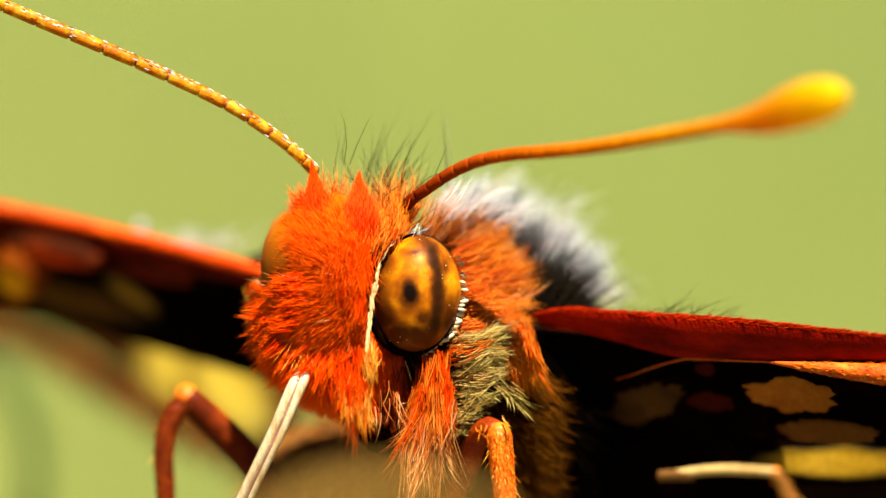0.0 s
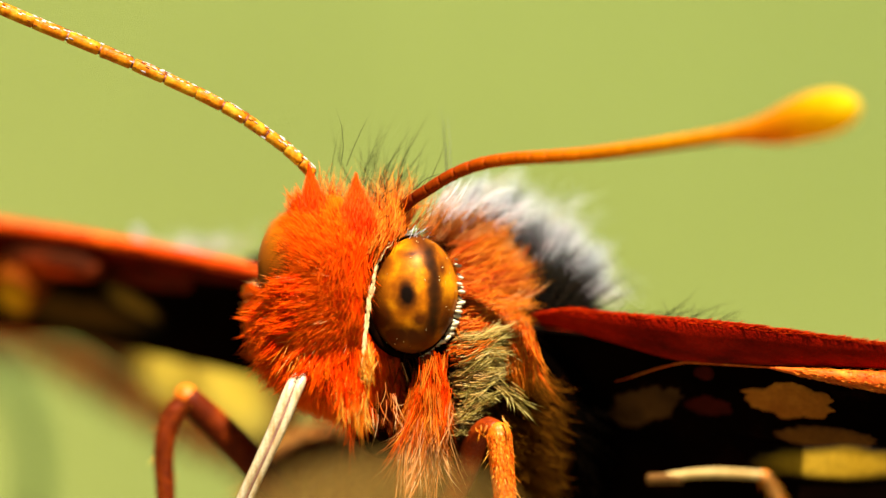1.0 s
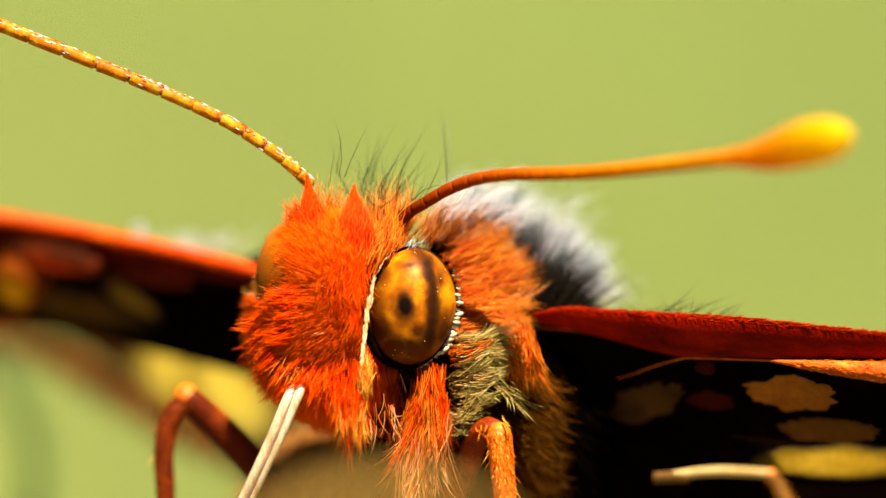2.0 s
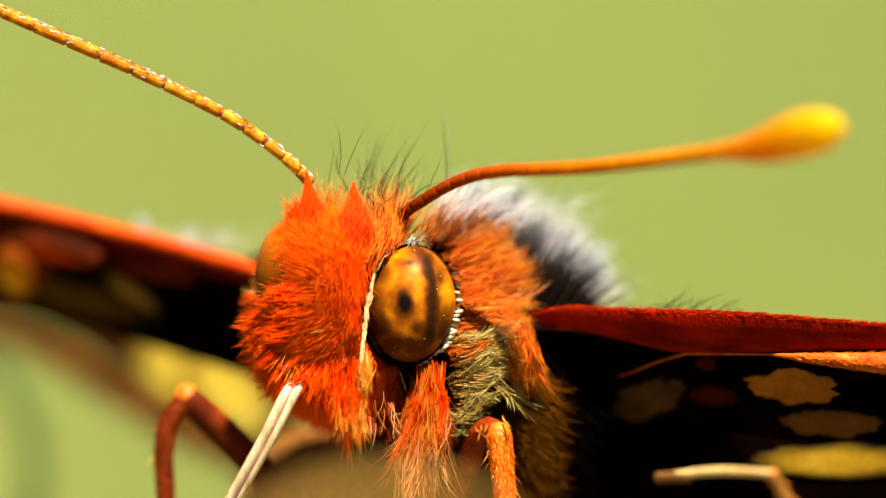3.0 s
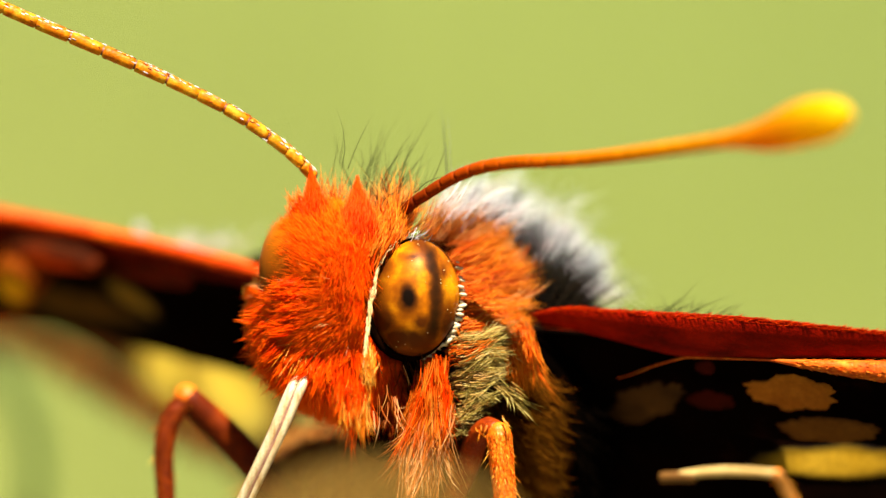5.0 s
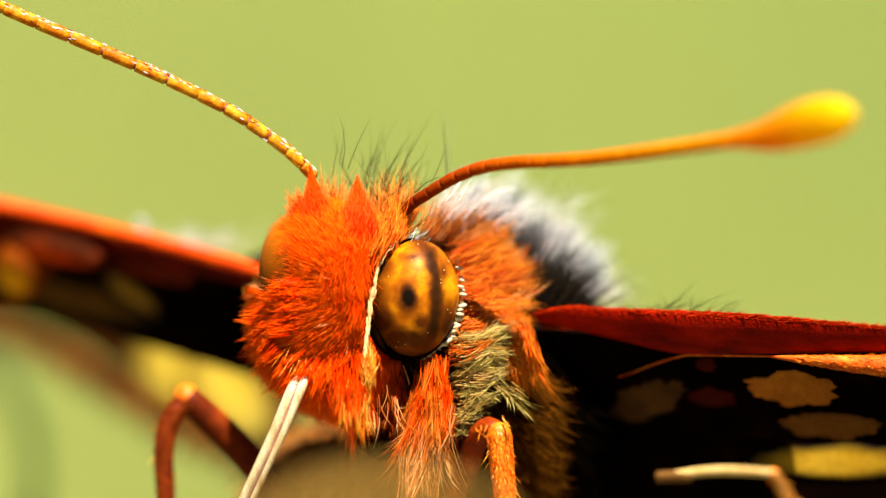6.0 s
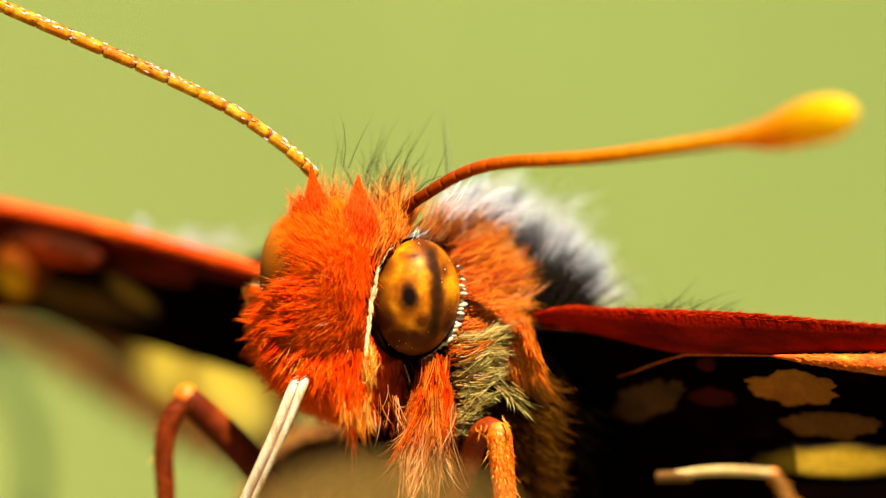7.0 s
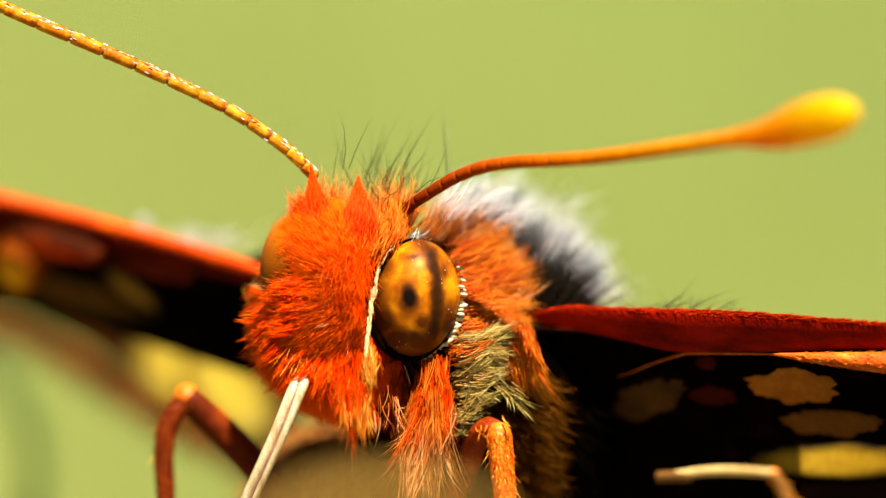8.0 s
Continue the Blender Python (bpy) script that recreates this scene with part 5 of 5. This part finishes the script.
def front_edge():
    """The swollen red front edge of the forewing, blunt at its root and tapering outwards, with a nap of short hair."""
    t = np.r_[np.linspace(0.0, 5.0, 90), np.linspace(5.2, 21.5, 40)]
    at = (0.0, 0.05, 0.24, 0.45, 1.14, 1.83, 2.53, 3.21, 4.37, 8.0, 21.5)
    rise = np.interp(t, at, (0.10, 0.12, 0.175, 0.175, 0.136, 0.097, 0.134, 0.165, 0.212, 0.25, 0.2))
    # narrowed near the root, so black stands there for the edge's shade
    half = np.interp(t, at, (0.04, 0.07, 0.087, 0.123, 0.187, 0.257, 0.244, 0.207, 0.147, 0.13, 0.05))
    for k in range(3):
        rise, half = (np.convolve(np.pad(q, 2, mode="edge"), (0.1, 0.2, 0.4, 0.2, 0.1), "valid") for q in (rise, half))
    line = V(FR_ROOT) + S1 * t[:, None] + V((0, 0, 1)) * rise[:, None] - V((0, 0.13, 0))
    v, f = tube(line, half * 0.36, 28, 1 / 0.36)
    v[:, 1] -= 0.6 * (v[:, 2] - np.interp(v[:, 0], line[:, 0], line[:, 2]))
    part("costal_vein", (v, f), COSTA_RED, fore_r, "thick deep red front edge")
    rng = R(71)
    n = 3600
    u = rng.uniform(0, 84, n)
    k = u.astype(int)
    c = line[k] + (line[k + 1] - line[k]) * (u - k)[:, None]
    # brighter hair on the ridge only, painting its lit upper edge
    a = rng.uniform(radians(50), radians(150), n)
    q = np.stack([np.zeros(n), -np.cos(a) * 0.36 - 0.6 * np.sin(a), np.sin(a)], 1)
    way = unit(unit(q) * 0.22 + S1 * 0.9 + rng.normal(0, 0.16, q.shape))
    part("vein_fuzz", strands(rng, c + q * (half[k] * 0.99)[:, None], way, rng.uniform(0.04, 0.11, n), 0.0045), RED_FUR, fore_r, kind="stuff")


front_edge()
HR_ROOT, HR_S, HR_C = (3.355, -1.200, -2.214), (0.965, -0.23, -0.12), (0.1, 0.1, -0.99)
hind_r, S2, C2, N2 = wing("hindwing", "hindwing with yellow bands on black", HR_ROOT, HR_S, HR_C, 16.0, 5.0, HIND_BLACK, upper=HIND_BLACK, plan=((0, 0.05), (0.7, 0.75), (2.0, 3.0), (8.0, 5.0), (14.0, 4.0), (16.0, 0.4)))

FL_ROOT, FL_S, FL_C = (-2.065, 1.900, -0.418), (-0.82, 0.42, 0.185), (0.35, 0.6, -0.72)
fore_l, S3, C3, N3 = wing("forewing", "forewing, dark beneath with orange and cream marks", FL_ROOT, FL_S, FL_C, 22.0, 11.0, WING_BLACK, plan=((0, 1.75), (3, 1.5), (6, 1.7), (9, 5.0), (14, 9.0), (18, 8.0), (21, 4.0), (22, 0.4)), lead=0.2)
costa(fore_l, FL_ROOT, S3, C3, -0.25, 21.5, 0.085, 0.068, 0.34, drop=-0.10, seed=72, fuzz=1600, face=(0, 0.75, 0.66))
HL_ROOT, HL_S, HL_C = (-1.553, 6.000, -0.848), (-0.82, 0.53, 0.2), (0.2, -0.12, -0.95)
HL_PLAN = ((0, 2.1), (0.5, 1.88), (1.1, 1.68), (2.1, 1.53), (3.3, 1.13), (4.5, 0.95), (7.5, 0.85), (9.5, 0.2))
hind_l, S4, C4, N4 = wing("hindwing", "blurred hindwing with a bright yellow patch", HL_ROOT, HL_S, HL_C, 9.5, 3.2, WING_BROWN, plan=HL_PLAN, upper=WING_BROWN)


def fringe():
    rng = R(83)
    n = 900
    s = rng.uniform(0.2, 6.0, n)
    c = np.interp(s, *zip(*HL_PLAN))
    p = V(HL_ROOT) + S4 * s[:, None] + C4 * c[:, None]
    way = unit(C4 + S4 * 0.2 + rng.normal(0, 0.25, p.shape))
    return strands(rng, p, way, rng.uniform(0.2, 0.55, n), 0.02)


part("wing_fringe", fringe(), FRINGE_FUR, hind_l, "rust-brown fringe of the wing", kind="stuff")
spot(fore_r, FR_ROOT, S1, C1, N1, 3.18, 0.64, 0.53, 0.28, SPOT_CREAM, 101, rough=0.2, turn=-6, lift=0.02)
spot(fore_r, FR_ROOT, S1, C1, N1, 3.57, 1.19, 0.62, 0.21, SPOT_CREAM_DIM, 102, rough=0.17, turn=-6, lift=0.02)
spot(fore_r, FR_ROOT, S1, C1, N1, 1.34, 1.02, 0.53, 0.26, SPOT_CREAM_SHADE, 103, rough=0.2, turn=-29, lift=0.02)
spot(fore_r, FR_ROOT, S1, C1, N1, 2.15, 0.88, 0.30, 0.15, SPOT_RED, 104, rough=0.16, turn=-6, lift=0.02)
spot(fore_r, FR_ROOT, S1, C1, N1, 2.14, 0.35, 0.13, 0.11, SPOT_RED, 105, rough=0.14, turn=-6, lift=0.02)
spot(hind_r, HR_ROOT, S2, C2, N2, 1.30, 0.12, 1.08, 0.22, DARK_YELLOW, 106, rough=0.08, turn=-7, lift=0.02)
spot(fore_l, FL_ROOT, S3, C3, N3, 2.95, 1.10, 1.15, 0.34, SOFT_BROWN, 112, rough=0.1, turn=0, lift=0.03)
spot(fore_l, FL_ROOT, S3, C3, N3, 2.96, 0.15, 0.66, 0.15, SOFT_ORANGE, 107, rough=0.14, turn=0, lift=0.2)
spot(fore_l, FL_ROOT, S3, C3, N3, 3.48, 0.50, 0.33, 0.36, SOFT_GOLD, 108, rough=0.05, turn=0, lift=0.42)
spot(fore_l, FL_ROOT, S3, C3, N3, 2.10, 0.78, 0.42, 0.24, SOFT_CREAM, 109, rough=0.14, turn=138, lift=0.02)
spot(hind_l, HL_ROOT, S4, C4, N4, 1.78, 1.06, 0.86, 0.5, SOFT_YELLOW, 110, rough=0.12, turn=169, lift=0.02)
spot(hind_l, HL_ROOT, S4, C4, N4, 1.06, 1.16, 0.9, 0.5, SOFT_YELLOW, 111, rough=0.12, turn=152, lift=0.05)


def gold_vein():
    """Second vein under the front edge, its golden scales standing out towards the wing's tip."""
    t = np.linspace(1.1, 21.0, 120)
    base = V(FR_ROOT) + S1 * t[:, None]
    fall = 0.12 - 0.063 * (np.clip(t, 1.8, 4.6) - 2.4) + 0.33 * np.clip((1.95 - t) / 0.8, 0, 1) ** 1.3
    r = 0.004 + 0.008 * np.clip((t - 1.1) / 0.8, 0, 1) + 0.12 * np.clip((t - 3.0) / 1.4, 0, 1) ** 0.8 - 0.08 * np.clip((t - 8) / 13, 0, 1)
    line = base - V((0, 0.13, 0)) - V((0, 0, 1)) * (fall + r * 0.8)[:, None] + V((0, 1, 0)) * (0.31 - 0.27 * np.clip((t - 1.4) / 1.7, 0, 1))[:, None]
    part("second_vein", tube(line, r, 16), SPOT_GOLD, fore_r, "golden vein under the front edge")
    rng = R(73)
    n = 1500
    u = rng.uniform(13, 44, n)
    k = u.astype(int)
    on = line[k] + (line[k + 1] - line[k]) * (u - k)[:, None]
    q = unit(rng.normal(size=(n, 3)) * V((0.2, 1, 1)) + V((0, -0.7, 0)))
    part("second_vein_fuzz", strands(rng, on + q * r[k][:, None], unit(S1 + q * 0.25 + rng.normal(0, 0.1, (n, 3))), rng.uniform(0.04, 0.11, n), 0.008), COLLAR_FUR, fore_r, kind="stuff")


gold_vein()


def wing_fuzz():
    rng = R(81)
    return joined_fur([tuft(rng, 26, (2.448, 0.500, -0.729), (0.7, 0.1, 0.03), (2.684, 0.600, -0.582), (0.75, 0.2, 0.15), 0.005, 0.15), tuft(rng, 9, (3.046, 0.300, -0.741), (0.4, 0.1, 0.03), (3.349, 0.400, -0.515), (0.4, 0.2, 0.12), 0.0045, 0.15)])


part("wing_hairs", wing_fuzz(), BLACK_FUR, fore_r, "thin dark hairs along the front edge", kind="stuff")


SHOULDER = ((-2.066, 2.900, -0.571), (0.5, 0.4, 0.55))
part("wing_base", ellipsoid(*SHOULDER), WING_BLACK, fore_l, "dark wing base behind the head")


part("base_tuft", tuft(R(85), 60, (-2.191, 1.200, -0.766), (0.1, 0.1, 0.25), (-2.270, 1.100, -0.665), (0.12, 0.1, 0.28), 0.008, 0.15), GOLD_FUR, thorax, "pale golden tuft behind the head", kind="stuff")


def shoulder_fuzz():
    rng = R(82)
    return joined_fur([tuft(rng, 60, (-2.823, 3.400, 0.049), (0.5, 0.3, 0.06), (-2.865, 3.500, 0.198), (0.75, 0.3, 0.2), 0.007, 0.15), tuft(rng, 24, (-3.611, 3.600, 0.212), 0.06, (-3.652, 3.600, 0.362), 0.06, 0.012, 0.2)])


part("wing_hairs", shoulder_fuzz(), WHITE_FUR, fore_l, "pale hairs along the front edge", kind="stuff")


# ---- plant ----
def plant():
    ob = tagged(new("plant"), "unseen leaf on a thin stem under the butterfly, tan to bounce warm light", "plant")
    ob.location = (0.0, 0.03, GROUND)
    stem_top = (SPACE @ Vector((0.0, 12 * MM, -7.2 * MM))) * 1000
    base = V((0.0, 30.0, GROUND * 1000))
    PIVOT[ob.name] = tuple(base)
    part("stem", tube(smooth_line([base, base * 0.5 + V(stem_top) * 0.5 + V((6, 8, 0)), V(stem_top)], 30), np.linspace(1.6, 0.7, 30), 12), LEAF_SKIN, ob)
    v, f = [], []
    m = np.array(SPACE.to_3x3())
    nu, nv = 30, 16
    for lift in (0.0, -0.25):
        for i in range(nu):
            u = i / (nu - 1)
            half = 8.5 * math.sin(math.pi * min(1, u * 0.97 + 0.02)) ** 0.7 + 0.2
            for j in range(nv):
                w = 2 * j / (nv - 1) - 1
                z = -6.65 + lift - 0.012 * abs(w * half) ** 1.5 - 0.12 * math.cos(u * 40 + 5 * abs(w)) * abs(w) - 0.35 * math.exp(-(w * 9) ** 2) * 0.4
                v.append(m @ V((w * half - 1.0, 12 - 22 * u, z)))
    n = nu * nv
    for i in range(nu - 1):
        for j in range(nv - 1):
            a = i * nv + j
            f.append((a, a + 1, a + nv + 1, a + nv))
            f.append((n + a, n + a + nv, n + a + nv + 1, n + a + 1))
    # out of view: holds the feet and serves as a warm reflector
    part("leaf", (np.array(v), f), BOUNCE_SKIN, ob, "broad unseen leaf, tan to bounce warm light")
    # bract added close to the lens; its blur makes the tan haze
    mid = smooth_line([(-2.9, -12.0, -6.7), (-2.35, -13.6, -4.2), (-1.85, -14.0, -3.02), (-1.1, -14.0, -2.69), (-0.2, -14.0, -2.66), (0.4, -14.0, -2.82), (0.75, -13.9, -3.1)], 40)
    wide = 0.2 * np.sin(np.linspace(0.5, np.pi - 0.05, 40)) ** 0.6
    v, f = [], []
    for c, w in zip(mid, wide):
        for k in range(10):
            a = 2 * math.pi * k / 10
            v.append(m @ V((c[0] + 0.25 * w * math.cos(a), c[1] + 0.12 * math.cos(a) - 0.1 * math.sin(a) ** 2, c[2] + w * math.sin(a))))
    for i in range(39):
        for k in range(10):
            j = (k + 1) % 10
            f.append((i * 10 + k, i * 10 + j, (i + 1) * 10 + j, (i + 1) * 10 + k))
    f += [tuple(range(9, -1, -1)), tuple(range(390, 400))]
    part("haze_bract", (np.array(v), f), BRACT_SKIN, ob, "narrow tan bract added before the chest, blurred into a soft haze")
    line = smooth_line([m @ V(q) for q in ((-4.633, 7.000, -6.971), (-5.291, 10.000, -3.975), (-5.134, 10.000, -2.766), (-5.234, 10.000, -2.126), (-5.646, 10.000, -1.486), (-6.428, 10.000, -0.846))], 40)
    part("tendril", tube(line, np.linspace(0.2, 0.12, 40), 10), LEAF_SKIN, ob, "thin curved green tendril")
    return ob


plant()


# ---- movement ----
def shift(rows, t):
    """Smooth value of a table of (seconds, values...) at t."""
    r = np.array(rows, float)
    return np.array([np.interp(t, r[:, 0], r[:, k]) for k in range(1, r.shape[1])])


HEAD_PATH = [(0, 0.01, 0.053), (0.2, -0.017, 0.053), (0.3, -0.027, 0.05), (0.6, -0.017, 0.047), (0.8, -0.027, 0.047), (1, -0.027, 0.033), (1.2, -0.023, 0.02), (1.5, 0.01, 0), (1.6, 0.003, -0.04), (1.7, -0.02, -0.067), (2.2, -0.053, -0.107), (2.8, -0.08, -0.14), (2.9, -0.053, -0.087), (3, -0.053, -0.07), (3.1, -0.047, -0.04), (3.2, -0.027, -0.027), (3.5, -0.031, -0.031), (4, -0.02, -0.011), (4.5, -0.011, 0), (6, -0.01, 0), (6.5, 0, 0), (7, 0, 0.01), (7.5, 0, 0.01), (8, 0, 0)]
ANT_PATH = [(0, -0.928, -1.936), (0.2, -0.109, -1.936), (0.5, -0.546, -1.549), (1, 1.091, -0.619), (1.4, 1.31, -0.619), (1.6, 0.928, -0.155), (1.7, 0.709, 0.929), (2.2, -1.528, 1.703), (2.8, -3.383, 2.245), (3, -1.637, 0.813), (3.2, -1.091, 1.239), (3.5, -0.928, 1.045), (4, -0.655, 0.658), (4.6, -0.819, 0), (5.8, 0.055, -0.077), (6.5, 0, 0), (7.3, 0.218, -0.194), (8, 0.546, -0.31)]
LEFT_ANT = [(0, -0.42), (0.2, -1.469), (0.3, -1.259), (0.4, -0.525), (0.5, -1.679), (0.6, 0.315), (0.7, -1.364), (0.8, 0.504), (0.9, 0.504), (1, -0.546), (1.4, -0.839), (1.5, -1.049), (1.7, -1.259), (2.8, -1.469), (3, 0.525), (3.2, 1.049), (3.5, 0.546), (4, -0), (8, -0)]
PRO_PATH = [(0, 0.796, 0), (0.2, 0.114, 0), (0.3, -1.364, 0), (0.4, 1.705, -2), (0.5, -0.682, 0), (0.6, 9.663, -22), (0.7, 1.989, -2), (0.8, 6.366, -16), (0.9, 2.728, -4), (1, -0, 0), (1.2, -2.16, 0), (1.3, -0.417, 0), (1.4, -3.676, 0), (1.5, 0.114, 0), (1.6, -2.16, 0), (1.7, -1.592, 0), (2.8, 4.547, 0), (2.9, 6.821, 0), (3, 4.32, 0), (3.1, 9.549, 0), (3.2, 8.185, 0), (3.4, 7.639, 0), (3.6, 3.574, 0), (3.8, 2.355, 0), (4, 1.137, 0), (4.2, 0.809, 0), (4.6, 0.775, 0), (5.8, 0.111, 0), (6.5, -0, 0), (8, -0.227, 0)]
WING_L = [(0, -0.366), (0.1, -7.071), (0.2, -10.728), (0.4, -7.436), (0.6, -4.876), (0.8, -4.267), (1, -3.657), (1.2, -4.632), (1.4, -5.851), (1.5, -3.657), (1.6, -1.341), (1.7, -1.585), (2.3, -2.438), (2.8, -2.56), (2.9, 0.61), (3, 0.488), (3.1, -1.585), (3.4, -1.829), (4, -2.072), (4.4, -1.829), (4.7, -2.072), (5.2, -0.975), (5.8, 0.244), (6.5, -0), (7, -0), (7.3, 0.61), (7.8, 0.853), (8, 1.463)]
WING_R = [(0, 1.455), (0.1, 2.456), (0.2, 3.001), (0.4, 2.819), (0.8, 2.728), (1.4, 2.728), (1.5, 1.728), (1.6, 0.637), (1.7, 0.819), (2.8, 1.273), (2.9, -0.364), (3, -0.364), (3.1, 0.819), (3.6, 1.091), (4.7, 1.091), (5.8, 0.182), (6.5, 0), (7.3, -0.182), (8, -0.455)]
HIND_PATH = [(0, 0.02, 0.013), (0.2, -0.067, -0.013), (1, -0.107, -0.027), (1.5, -0.127, -0.02), (1.7, -0.053, -0.007), (3, -0.013, -0.007), (3.5, -0.033, -0.02), (4.5, 0.053, -0.013), (6, 0, 0), (8, 0, 0)]


def motions():
    here = lambda o: Matrix.Translation(V(PIVOT[o.name]) * MM)
    swing = lambda a, axis: Matrix.Rotation(radians(a), 4, Vector(axis))
    step = lambda t: Matrix.Translation(Vector((*shift(HEAD_PATH, t)[:1], 0, *shift(HEAD_PATH, t)[1:2])) * MM)
    walk(head, [(r[0], step(r[0]) @ here(head)) for r in HEAD_PATH])
    walk(antenna_l, [(t, step(t) @ here(antenna_l) @ swing(shift(LEFT_ANT, t)[0], (0, 1, 0))) for t in sorted({r[0] for r in LEFT_ANT + HEAD_PATH})])
    walk(antenna_r, [(t, step(t) @ here(antenna_r) @ swing(shift(ANT_PATH, t)[0], (0, 0, 1)) @ swing(shift(ANT_PATH, t)[1], (0, 1, 0))) for t in sorted({r[0] for r in ANT_PATH + HEAD_PATH})])
    walk(proboscis, [(t, step(t) @ here(proboscis) @ swing(shift(PRO_PATH, t)[0], (0, 1, 0)) @ swing(shift(PRO_PATH, t)[1], (1, 0, 0))) for t in sorted({r[0] for r in PRO_PATH + HEAD_PATH})])
    for w, path in ((fore_l, WING_L), (hind_l, WING_L), (fore_r, WING_R), (hind_r, WING_R)):
        k = 0.35 if w in (hind_l, hind_r) else 1.0
        walk(w, [(t, here(w) @ swing(k * a, (0, 1, 0))) for t, a in path])
    walk(hind_leg, [(t, Matrix.Translation(Vector((x, 0, z)) * MM) @ here(hind_leg)) for t, x, z in HIND_PATH])


motions()
